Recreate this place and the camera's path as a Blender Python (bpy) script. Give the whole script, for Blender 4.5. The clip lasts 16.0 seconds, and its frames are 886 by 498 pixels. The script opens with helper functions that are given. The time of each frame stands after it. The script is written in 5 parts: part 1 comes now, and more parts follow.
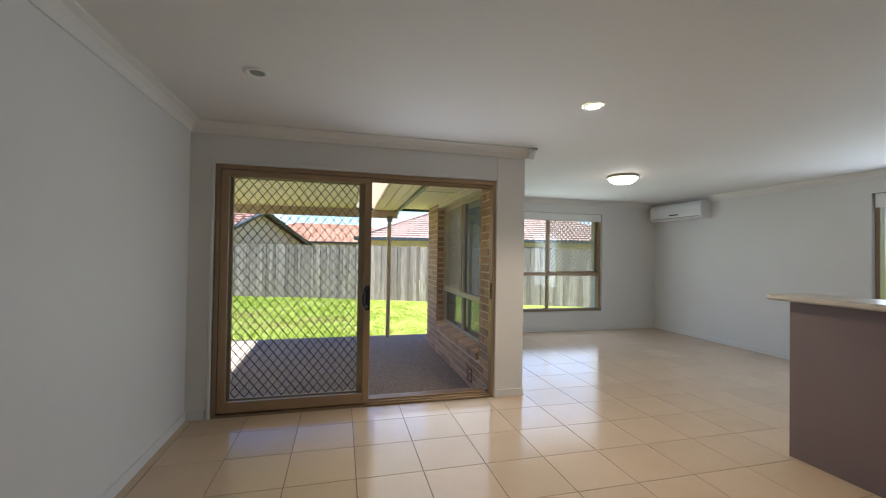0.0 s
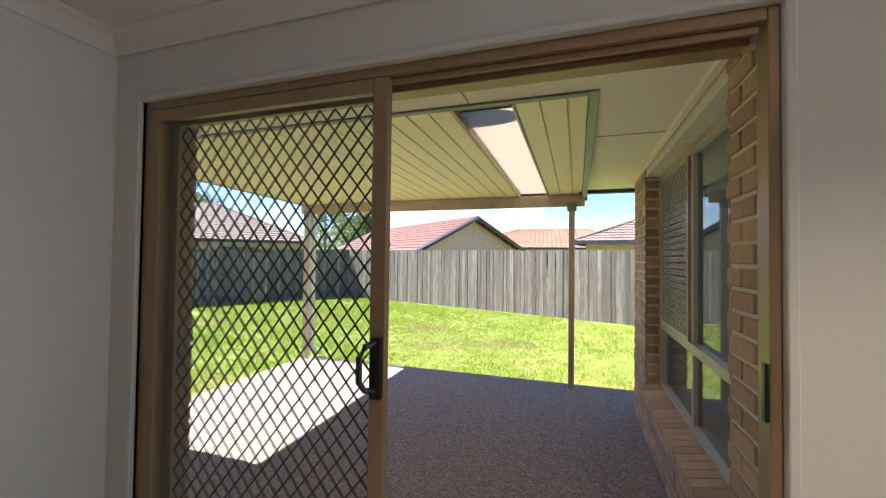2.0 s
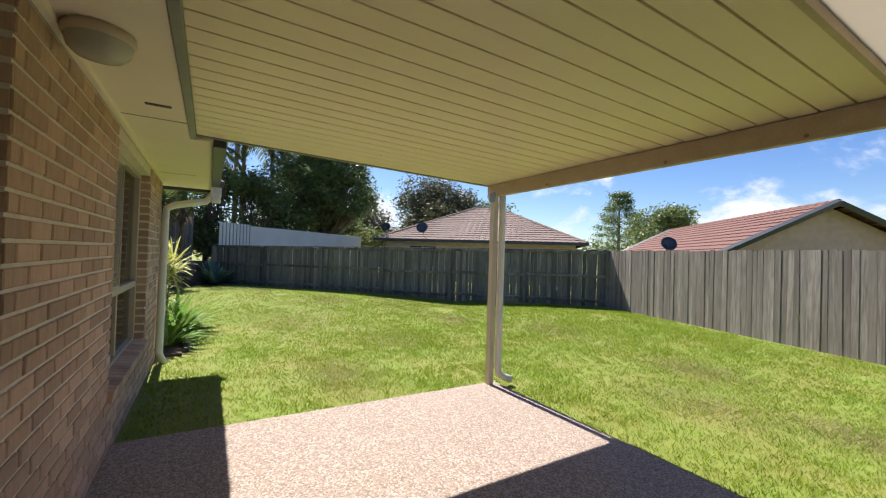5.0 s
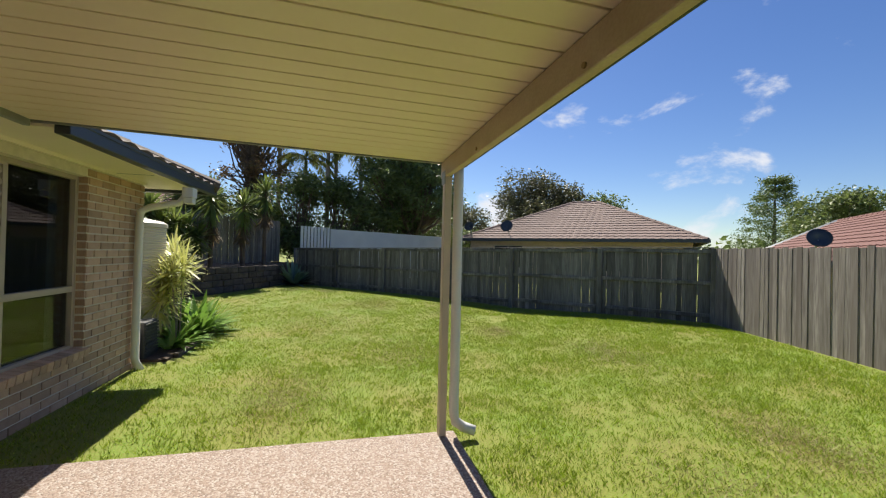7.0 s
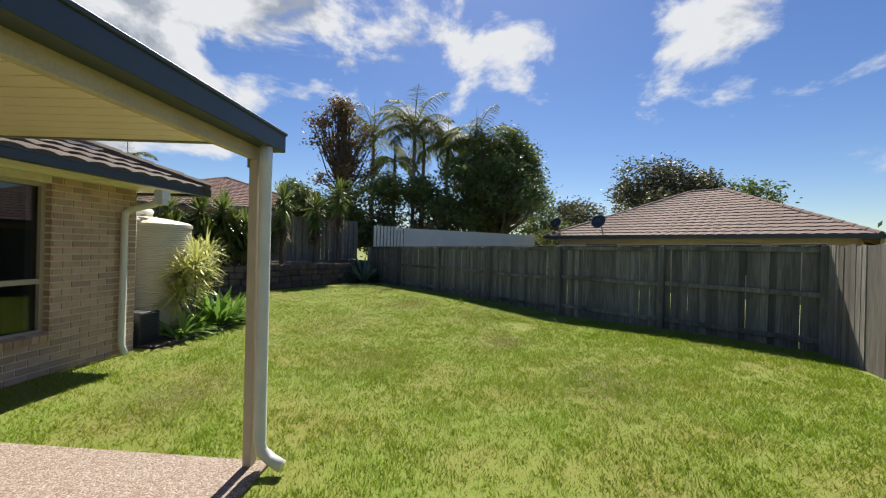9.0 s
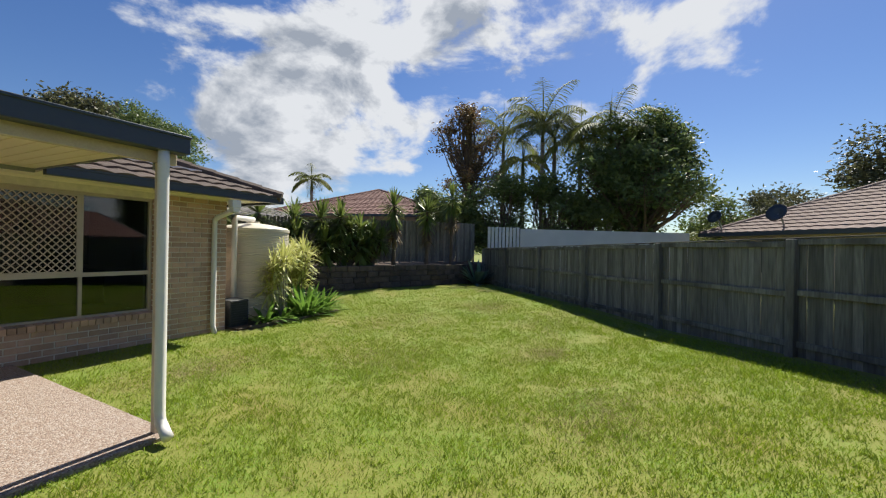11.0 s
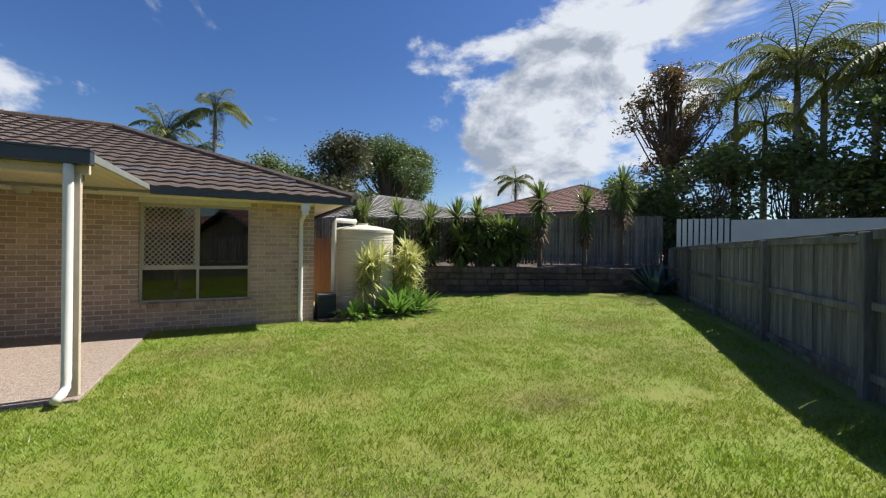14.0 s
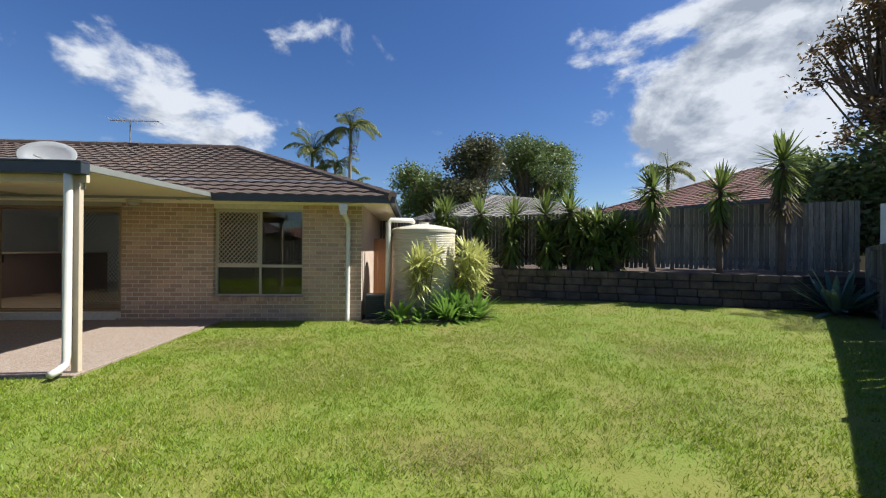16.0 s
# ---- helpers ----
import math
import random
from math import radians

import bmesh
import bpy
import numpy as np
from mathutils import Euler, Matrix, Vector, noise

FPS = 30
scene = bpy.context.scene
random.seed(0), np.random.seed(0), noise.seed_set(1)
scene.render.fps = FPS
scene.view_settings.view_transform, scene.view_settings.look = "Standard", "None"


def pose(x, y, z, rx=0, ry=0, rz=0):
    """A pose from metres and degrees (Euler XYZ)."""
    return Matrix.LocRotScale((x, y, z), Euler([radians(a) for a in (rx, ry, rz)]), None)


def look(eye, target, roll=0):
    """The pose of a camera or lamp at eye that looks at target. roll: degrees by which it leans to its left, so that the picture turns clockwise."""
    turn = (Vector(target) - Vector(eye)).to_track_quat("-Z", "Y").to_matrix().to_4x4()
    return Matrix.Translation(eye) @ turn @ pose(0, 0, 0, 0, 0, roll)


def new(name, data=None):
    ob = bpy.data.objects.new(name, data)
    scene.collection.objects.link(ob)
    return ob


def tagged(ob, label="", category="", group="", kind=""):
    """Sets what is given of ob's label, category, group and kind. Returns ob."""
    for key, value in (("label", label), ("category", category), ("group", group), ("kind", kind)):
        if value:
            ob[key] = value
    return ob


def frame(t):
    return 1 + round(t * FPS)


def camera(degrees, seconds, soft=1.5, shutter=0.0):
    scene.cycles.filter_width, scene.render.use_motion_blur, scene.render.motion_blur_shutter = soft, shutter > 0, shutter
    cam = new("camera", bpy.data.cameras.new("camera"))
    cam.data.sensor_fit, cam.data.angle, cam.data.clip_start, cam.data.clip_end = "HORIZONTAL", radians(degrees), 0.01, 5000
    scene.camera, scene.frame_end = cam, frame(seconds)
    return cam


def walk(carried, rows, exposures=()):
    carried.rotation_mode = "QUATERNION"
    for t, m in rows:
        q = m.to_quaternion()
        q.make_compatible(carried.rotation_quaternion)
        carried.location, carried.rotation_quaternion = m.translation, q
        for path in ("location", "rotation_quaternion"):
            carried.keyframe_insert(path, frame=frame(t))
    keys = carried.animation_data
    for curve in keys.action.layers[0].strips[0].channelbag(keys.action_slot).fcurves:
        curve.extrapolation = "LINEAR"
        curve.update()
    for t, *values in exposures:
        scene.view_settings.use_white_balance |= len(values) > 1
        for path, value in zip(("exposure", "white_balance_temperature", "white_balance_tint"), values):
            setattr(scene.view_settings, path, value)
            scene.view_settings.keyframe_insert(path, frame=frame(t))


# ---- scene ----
cam = camera(96.0, 16.0, soft=1.2)
PATH = [
    (0, (-0.068, -0.038, 1.55), (0.426, 1.9, 1.578), 0.9),
    (0.5, (0.231, 0.516, 1.559), (0.473, 2.502, 1.585), 0.9),
    (1, (0.468, 1.131, 1.573), (0.405, 3.13, 1.602), 0.8),
    (1.5, (0.694, 1.704, 1.573), (0.347, 3.674, 1.599), 0.9),
    (2, (0.865, 2.304, 1.558), (0.227, 4.199, 1.603), 0.7),
    (2.5, (1.007, 2.814, 1.538), (0.114, 4.603, 1.586), 1.3),
    (3, (1.027, 3.256, 1.536), (-0.103, 4.906, 1.582), 1.3),
    (3.5, (0.94, 3.587, 1.547), (-0.372, 5.095, 1.59), 1.4),
    (4, (0.838, 3.876, 1.529), (-0.64, 5.223, 1.57), 1.6),
    (4.5, (0.772, 4.199, 1.508), (-0.84, 5.383, 1.545), 1.7),
    (5, (0.706, 4.565, 1.498), (-1.02, 5.575, 1.531), 1.9),
    (5.2, (0.672, 4.731, 1.492), (-1.09, 5.676, 1.524), 1.8),
    (7.5, (0.131, 7.222, 1.588), (-1.84, 7.564, 1.601), 1.5),
    (8.2, (-0.038, 8.059, 1.605), (-2.034, 8.182, 1.611), 1.6),
    (10.3, (-0.791, 10.477, 1.584), (-2.682, 9.825, 1.582), 1.1),
    (10.5, (-0.876, 10.637, 1.559), (-2.737, 9.904, 1.559), 1.1),
    (11, (-1.292, 11.092, 1.545), (-3.052, 10.142, 1.546), 1.0),
    (11.5, (-1.713, 11.543, 1.56), (-3.354, 10.399, 1.555), 0.8),
    (12, (-2.243, 11.85, 1.515), (-3.749, 10.534, 1.515), 0.7),
    (12.5, (-2.753, 12.148, 1.526), (-4.123, 10.692, 1.526), 0.6),
    (13, (-3.343, 12.418, 1.547), (-4.562, 10.832, 1.542), 0.8),
    (13.5, (-3.917, 12.577, 1.539), (-4.991, 10.89, 1.533), 0.7),
    (14, (-4.553, 12.69, 1.522), (-5.458, 10.907, 1.516), 0.7),
    (14.5, (-5.162, 12.772, 1.523), (-5.9, 10.913, 1.515), 0.7),
    (15, (-5.79, 12.719, 1.507), (-6.346, 10.798, 1.5), 0.6),
    (15.5, (-6.412, 12.645, 1.509), (-6.783, 10.68, 1.501), 0.5),
    (16, (-6.993, 12.458, 1.473), (-7.146, 10.464, 1.474), 0.5),
]
exposure_rows = [(0.0, 3.4, 5750, 12), (1.0, 3.2, 5750, 12), (2.0, 3.2, 5850, 14), (2.5, 3.2, 5950, 17), (3.0, 2.9, 5950, 18), (4.0, 2.5, 6050, 14), (5.2, 2.12, 6150, 12), (7.3, 1.85, 6400, 9), (10.3, 1.68, 6350, 8), (16.0, 1.74, 6000, 8)]
walk(cam, [(t, look(eye, target, roll)) for t, eye, target, roll in PATH], exposure_rows)

# ---- world and sun ----
SUN_EL, SUN_AZ = 53.0, 180.0  # degrees; azimuth counted from +x towards +y
world = bpy.data.worlds.new("sky")
scene.world = world
world.use_nodes = True
wt = world.node_tree
wt.nodes.clear()


def wn(kind, **kw):
    n = wt.nodes.new(kind)
    for k, v in kw.items():
        n.inputs[k].default_value = v
    return n


sky = wn("ShaderNodeTexSky")
sky.sky_type = "NISHITA"
sky.sun_disc = False
sky.sun_elevation, sky.sun_rotation = radians(SUN_EL), radians(270)
sky.air_density, sky.dust_density, sky.ozone_density = 1.0, 0.3, 2.5
hsv = wn("ShaderNodeHueSaturation", Hue=0.512, Saturation=1.22, Value=0.32)
wt.links.new(sky.outputs[0], hsv.inputs["Color"])
coord = wn("ShaderNodeTexCoord")
# clouds: fluffy noise, denser in a broad bank to the south-west
stretch = wn("ShaderNodeMapping", Scale=(1.0, 1.0, 1.7))
wt.links.new(coord.outputs["Generated"], stretch.inputs[0])
cl_a = wn("ShaderNodeTexNoise", Scale=4.2, Detail=9.0, Roughness=0.58, Distortion=0.25)
wt.links.new(stretch.outputs[0], cl_a.inputs["Vector"])


def wmath(op, a, b):
    n = wt.nodes.new("ShaderNodeMath")
    n.operation = op
    for i, v in enumerate((a, b)):
        if isinstance(v, (int, float)):
            n.inputs[i].default_value = v
        else:
            wt.links.new(v, n.inputs[i])
    return n.outputs[0]


def bank(az, el, spread, gain):
    """Cloud cover round one direction of the sky."""
    d = (math.cos(radians(az)) * math.cos(radians(el)), math.sin(radians(az)) * math.cos(radians(el)), math.sin(radians(el)))
    n = wt.nodes.new("ShaderNodeVectorMath")
    n.operation = "DISTANCE"
    wt.links.new(coord.outputs["Generated"], n.inputs[0])
    n.inputs[1].default_value = d
    m = wt.nodes.new("ShaderNodeMapRange")
    m.interpolation_type = "SMOOTHSTEP"
    for k, v in zip(("From Min", "From Max", "To Min", "To Max"), (spread, 0.0, 0.0, gain)):
        m.inputs[k].default_value = v
    wt.links.new(n.outputs["Value"], m.inputs["Value"])
    return m.outputs[0]


cover = cl_a.outputs["Fac"]
for az, el, spread, gain in [(-143, 27, 0.40, 0.26), (-127, 15, 0.36, 0.23), (-168, 33, 0.42, 0.22), (-62, 13, 0.34, 0.2), (-35, 10, 0.3, 0.16), (150, 27, 0.2, 0.17),
                             (122, 23, 0.26, 0.05), (105, 6, 0.4, 0.17), (130, 5, 0.4, 0.11), (165, 5, 0.35, 0.13), (70, 8, 0.6, 0.14), (-80, 50, 0.5, -0.15), (-110, 38, 0.3, -0.12), (170, 15, 0.22, -0.1), (135, 45, 0.4, -0.1)]:
    cover = wmath("ADD", cover, bank(az, el, spread, gain))
ramp = wt.nodes.new("ShaderNodeMapRange")
ramp.interpolation_type = "SMOOTHSTEP"
for k, v in zip(("From Min", "From Max", "To Min", "To Max"), (0.60, 0.73, 0.0, 1.0)):
    ramp.inputs[k].default_value = v
wt.links.new(cover, ramp.inputs["Value"])
# lit and shaded sides of the clouds: the cover a little nearer the sun, compared
toward = wn("ShaderNodeMapping", Location=(-0.045, 0.0, 0.06))
wt.links.new(stretch.outputs[0], toward.inputs[0])
cl_b = wn("ShaderNodeTexNoise", Scale=4.2, Detail=9.0, Roughness=0.58, Distortion=0.25)
wt.links.new(toward.outputs[0], cl_b.inputs["Vector"])
relief = wmath("MULTIPLY", wmath("SUBTRACT", cl_b.outputs["Fac"], cl_a.outputs["Fac"]), 2.6)
thick = wt.nodes.new("ShaderNodeMapRange")
for k, v in zip(("From Min", "From Max", "To Min", "To Max"), (0.64, 0.98, 0.0, 1.0)):
    thick.inputs[k].default_value = v
wt.links.new(wmath("ADD", cover, relief), thick.inputs["Value"])
cloud_col = wt.nodes.new("ShaderNodeMix")
cloud_col.data_type = "RGBA"
wt.links.new(thick.outputs[0], cloud_col.inputs[0])
cloud_col.inputs[6].default_value = (2.45, 2.45, 2.52, 1)
cloud_col.inputs[7].default_value = (1.1, 1.2, 1.4, 1)
sky_mix = wt.nodes.new("ShaderNodeMix")
sky_mix.data_type = "RGBA"
wt.links.new(ramp.outputs[0], sky_mix.inputs[0])
wt.links.new(hsv.outputs[0], sky_mix.inputs[6])
wt.links.new(cloud_col.outputs[2], sky_mix.inputs[7])
bg = wn("ShaderNodeBackground", Strength=0.1)
wt.links.new(sky_mix.outputs[2], bg.inputs[0])
wout = wt.nodes.new("ShaderNodeOutputWorld")
wt.links.new(bg.outputs[0], wout.inputs[0])

sun = new("sun", bpy.data.lights.new("sun", "SUN"))
sun.data.energy, sun.data.angle, sun.data.color = 2.65, radians(0.5), (1.0, 0.93, 0.80)
sun.matrix_world = look((-20, -0.6, 26.5), (0, 0, 0))


def window_light(name, x, y, z, rx, rz, w, h, power):
    """Daylight of the sky standing in a window's opening."""
    lamp = new(name, bpy.data.lights.new(name, "AREA"))
    lamp.data.shape, lamp.data.size, lamp.data.size_y, lamp.data.energy = "RECTANGLE", w, h, power
    lamp.data.color = (0.86, 0.94, 1.0)
    lamp.matrix_world = pose(x, y, z, rx, 0, rz)
    return lamp


window_light("window_daylight", 3.65, 6.54, 1.4, 90, 180, 2.0, 1.7, 1.9)
window_light("window_daylight", 5.9, 2.5, 1.45, 90, 90, 1.3, 1.6, 2.6)
window_light("window_daylight", 0.8, 3.6, 1.25, 90, 180, 1.1, 2.0, 1.0)

# ---- materials ----


def material(name, color, rough=0.6, metal=0.0, var=0.12, scale=6.0, fine=60.0, bump=0.15, dist=0.004, tint=None, rand=0.0, spec=0.5, stretch=(1, 1, 1), coat=0.0, subs=0.0):
    """A surface with broad stains, fine grain and relief. tint: the stain's colour; rand: how far pieces differ."""
    m = bpy.data.materials.new(name)
    m.use_nodes = True
    t = m.node_tree
    b = t.nodes["Principled BSDF"]
    b.inputs["Roughness"].default_value, b.inputs["Metallic"].default_value = rough, metal
    b.inputs["Specular IOR Level"].default_value = spec
    b.inputs["Coat Weight"].default_value = coat
    tc = t.nodes.new("ShaderNodeTexCoord")
    mp = t.nodes.new("ShaderNodeMapping")
    mp.inputs["Scale"].default_value = stretch
    t.links.new(tc.outputs["Object"], mp.inputs[0])
    vec = mp.outputs[0]
    info, geo = t.nodes.new("ShaderNodeObjectInfo"), t.nodes.new("ShaderNodeNewGeometry")
    both = t.nodes.new("ShaderNodeMath")
    both.operation = "ADD"
    t.links.new(info.outputs["Random"], both.inputs[0])
    t.links.new(geo.outputs["Random Per Island"], both.inputs[1])
    each = t.nodes.new("ShaderNodeMath")
    each.operation = "FRACT"
    t.links.new(both.outputs[0], each.inputs[0])
    if rand:
        add = t.nodes.new("ShaderNodeVectorMath")
        add.operation = "MULTIPLY_ADD"
        t.links.new(each.outputs[0], add.inputs[0])
        add.inputs[1].default_value = (37, 51, 23)
        t.links.new(vec, add.inputs[2])
        vec = add.outputs[0]
    n1 = t.nodes.new("ShaderNodeTexNoise")
    n1.inputs["Scale"].default_value, n1.inputs["Detail"].default_value = scale, 5
    n2 = t.nodes.new("ShaderNodeTexNoise")
    n2.inputs["Scale"].default_value, n2.inputs["Detail"].default_value = fine, 3
    for n in (n1, n2):
        t.links.new(vec, n.inputs["Vector"])
    second = tint or tuple(c * 0.6 for c in color)

    def mix(fac, a, bb, amount):
        x = t.nodes.new("ShaderNodeMix")
        x.data_type = "RGBA"
        mr = t.nodes.new("ShaderNodeMapRange")
        mr.inputs["From Min"].default_value, mr.inputs["From Max"].default_value = 0.35, 0.68
        mr.inputs["To Max"].default_value = amount
        t.links.new(fac, mr.inputs["Value"])
        t.links.new(mr.outputs[0], x.inputs[0])
        for i, v in ((6, a), (7, bb)):
            if isinstance(v, tuple):
                x.inputs[i].default_value = (*v, 1)
            else:
                t.links.new(v, x.inputs[i])
        return x.outputs[2]

    c = mix(n1.outputs["Fac"], color, second, min(1.0, var * 3))
    c = mix(n2.outputs["Fac"], c, second, min(1.0, var * 2))
    if rand:
        h = t.nodes.new("ShaderNodeHueSaturation")
        mr = t.nodes.new("ShaderNodeMapRange")
        mr.inputs["To Min"].default_value, mr.inputs["To Max"].default_value = 1 - rand, 1 + rand
        t.links.new(each.outputs[0], mr.inputs["Value"])
        t.links.new(mr.outputs[0], h.inputs["Value"])
        t.links.new(c, h.inputs["Color"])
        c = h.outputs[0]
    t.links.new(c, b.inputs["Base Color"])
    if bump:
        bp = t.nodes.new("ShaderNodeBump")
        bp.inputs["Strength"].default_value, bp.inputs["Distance"].default_value = bump, dist
        t.links.new(n2.outputs["Fac"], bp.inputs["Height"])
        t.links.new(bp.outputs[0], b.inputs["Normal"])
    return m


def leaf_material(name, color, second, rough=0.5, through_light=0.35, scale=1.2, rand=0.22):
    """Foliage: lets some light through."""
    m = material(name, color, rough, var=0.3, scale=scale, fine=9.0, bump=0.0, tint=second, rand=rand, stretch=(1, 1, 1))
    t = m.node_tree
    b = t.nodes["Principled BSDF"]
    tr = t.nodes.new("ShaderNodeBsdfTranslucent")
    t.links.new(b.inputs["Base Color"].links[0].from_socket, tr.inputs[0])
    mx = t.nodes.new("ShaderNodeMixShader")
    mx.inputs[0].default_value = through_light
    out = t.nodes["Material Output"]
    t.links.new(b.outputs[0], mx.inputs[1])
    t.links.new(tr.outputs[0], mx.inputs[2])
    t.links.new(mx.outputs[0], out.inputs[0])
    return m


def glass_material(name, tint=(0.93, 0.96, 0.95), gloss=0.04):
    m = bpy.data.materials.new(name)
    m.use_nodes = True
    t = m.node_tree
    t.nodes.clear()
    tp, gl = t.nodes.new("ShaderNodeBsdfTransparent"), t.nodes.new("ShaderNodeBsdfGlossy")
    tp.inputs[0].default_value = (*tint, 1)
    gl.inputs["Roughness"].default_value = 0.01
    lw = t.nodes.new("ShaderNodeLayerWeight")
    lw.inputs[0].default_value = 0.5
    pw, fr = t.nodes.new("ShaderNodeMath"), t.nodes.new("ShaderNodeMath")
    pw.operation, fr.operation = "POWER", "MULTIPLY_ADD"
    pw.inputs[1].default_value = 5.0
    t.links.new(lw.outputs["Facing"], pw.inputs[0])
    t.links.new(pw.outputs[0], fr.inputs[0])
    fr.inputs[1].default_value, fr.inputs[2].default_value = 0.95 - gloss, gloss
    mx, out = t.nodes.new("ShaderNodeMixShader"), t.nodes.new("ShaderNodeOutputMaterial")
    t.links.new(fr.outputs[0], mx.inputs[0])
    t.links.new(tp.outputs[0], mx.inputs[1])
    t.links.new(gl.outputs[0], mx.inputs[2])
    t.links.new(mx.outputs[0], out.inputs[0])
    return m


def glow(name, color, strength):
    m = bpy.data.materials.new(name)
    m.use_nodes = True
    b = m.node_tree.nodes["Principled BSDF"]
    b.inputs["Base Color"].default_value = (*color, 1)
    b.inputs["Emission Color"].default_value = (*color, 1)
    b.inputs["Emission Strength"].default_value = strength
    return m


PAINT = material("interior_paint", (0.74, 0.73, 0.70), 0.55, var=0.03, scale=1.3, fine=180, bump=0.05, dist=0.001)
CEIL = material("ceiling_paint", (0.78, 0.76, 0.72), 0.7, var=0.03, scale=1.0, fine=140, bump=0.04, dist=0.001)
TILE = material("glazed_floor_tile", (0.56, 0.43, 0.30), 0.15, var=0.1, scale=3.0, fine=45, bump=0.03, dist=0.001, rand=0.05, tint=(0.47, 0.36, 0.25))
GROUT = material("grout", (0.16, 0.12, 0.09), 0.9, var=0.2)
FRAME = material("bronze_aluminium", (0.36, 0.25, 0.15), 0.4, metal=0.35, var=0.06, fine=200, bump=0.02)
FRAME_LT = material("beige_aluminium", (0.50, 0.43, 0.34), 0.45, metal=0.2, var=0.06, fine=200, bump=0.02)
GRILLE = material("grille_bronze", (0.07, 0.055, 0.045), 0.5, metal=0.3, var=0.1)
GRILLE_LT = material("grille_beige", (0.58, 0.50, 0.40), 0.5, metal=0.2, var=0.1)
BLACK = material("black_plastic", (0.015, 0.015, 0.016), 0.35, var=0.1)
GLASS = glass_material("window_glass")
GLASS_DK = glass_material("dark_window_glass", (0.5, 0.55, 0.55), 0.08)
BRICK = material("brick_face", (0.54, 0.37, 0.26), 0.9, var=0.14, scale=9, fine=90, bump=0.5, dist=0.006, rand=0.22, tint=(0.33, 0.20, 0.13))
MORTAR = material("mortar", (0.76, 0.69, 0.58), 0.95, var=0.12, scale=14, fine=150, bump=0.5)
SOFFIT = material("soffit_paint", (0.90, 0.81, 0.68), 0.6, var=0.04, scale=1.5, fine=120, bump=0.05)
PANEL = material("pergola_panel_paint", (0.90, 0.76, 0.58), 0.28, var=0.07, scale=2.2, fine=30, bump=0.03, tint=(0.80, 0.66, 0.47))
BEAM = material("painted_beam", (0.62, 0.51, 0.38), 0.6, var=0.12, scale=5, fine=80, bump=0.2, tint=(0.36, 0.24, 0.15))
POST = material("painted_post", (0.60, 0.50, 0.38), 0.5, var=0.06, scale=8, fine=120, bump=0.08)
PVC = material("painted_pipe", (0.78, 0.75, 0.70), 0.45, var=0.05, scale=6, fine=90, bump=0.04)
FASCIA = material("slate_blue_steel", (0.045, 0.055, 0.07), 0.4, metal=0.1, var=0.08, scale=3, fine=90, bump=0.03)
FLASH = material("grey_flashing", (0.30, 0.31, 0.29), 0.45, metal=0.3, var=0.1)
ROOF = material("concrete_roof_tile", (0.125, 0.088, 0.068), 0.85, var=0.2, scale=2.5, fine=40, bump=0.5, dist=0.01, tint=(0.06, 0.045, 0.04))
ROOF_N = material("pinkish_roof_tile", (0.21, 0.15, 0.13), 0.85, var=0.15, scale=1.5, fine=30, bump=0.4, tint=(0.13, 0.085, 0.07))
ROOF_R = material("red_roof_tile", (0.155, 0.07, 0.057), 0.85, var=0.15, scale=1.5, fine=30, bump=0.4, tint=(0.12, 0.055, 0.045))
ROOF_O = material("orange_roof_tile", (0.34, 0.17, 0.11), 0.85, var=0.12, scale=1.5, fine=30, bump=0.4)
ROOF_G = material("grey_roof_tile", (0.22, 0.20, 0.185), 0.85, var=0.15, scale=1.5, fine=30, bump=0.4)
AGG = material("exposed_aggregate", (0.27, 0.205, 0.165), 0.85, var=0.3, scale=2.0, fine=70, bump=0.9, dist=0.008, tint=(0.27, 0.20, 0.16))
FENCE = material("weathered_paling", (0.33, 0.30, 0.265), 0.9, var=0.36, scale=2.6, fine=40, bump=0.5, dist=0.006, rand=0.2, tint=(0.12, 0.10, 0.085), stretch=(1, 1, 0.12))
# west and south palings: darker base and much darker tint than FENCE
FENCE_IN = material("darker_paling", (0.28, 0.265, 0.235), 0.9, var=0.28, scale=2.6, fine=40, bump=0.5, dist=0.006, rand=0.22, tint=(0.06, 0.055, 0.048), stretch=(1, 1, 0.12))
WHITE = material("white_sheet_fence", (0.60, 0.62, 0.62), 0.5, var=0.12, scale=1.5, fine=30, bump=0.05, tint=(0.42, 0.45, 0.46))
STONE = material("retaining_block", (0.17, 0.125, 0.095), 0.95, var=0.3, scale=4, fine=35, bump=0.9, dist=0.02, rand=0.25, tint=(0.06, 0.05, 0.042))
TANK = material("cream_tank_steel", (0.66, 0.60, 0.48), 0.45, var=0.06, scale=3, fine=70, bump=0.03)
SOIL = material("soil_and_mulch", (0.11, 0.075, 0.05), 0.95, var=0.3, scale=6, fine=50, bump=0.9, dist=0.02)
BAR = material("brown_bar_panel", (0.17, 0.125, 0.12), 0.5, var=0.04, scale=3, fine=120, bump=0.03)
BENCH = material("speckled_benchtop", (0.62, 0.56, 0.47), 0.3, var=0.15, scale=20, fine=160, bump=0.02)
PLASTIC = material("white_plastic", (0.80, 0.80, 0.78), 0.35, var=0.02)
HOUSE_BRICK = material("neighbour_brick", (0.58, 0.45, 0.37), 0.9, var=0.14, scale=5, fine=60, bump=0.4)
BARK = material("bark", (0.15, 0.11, 0.08), 0.9, var=0.25, scale=6, fine=40, bump=0.8, dist=0.02)
BARK_PALM = material("palm_trunk", (0.30, 0.27, 0.23), 0.9, var=0.2, scale=5, fine=40, bump=0.5)
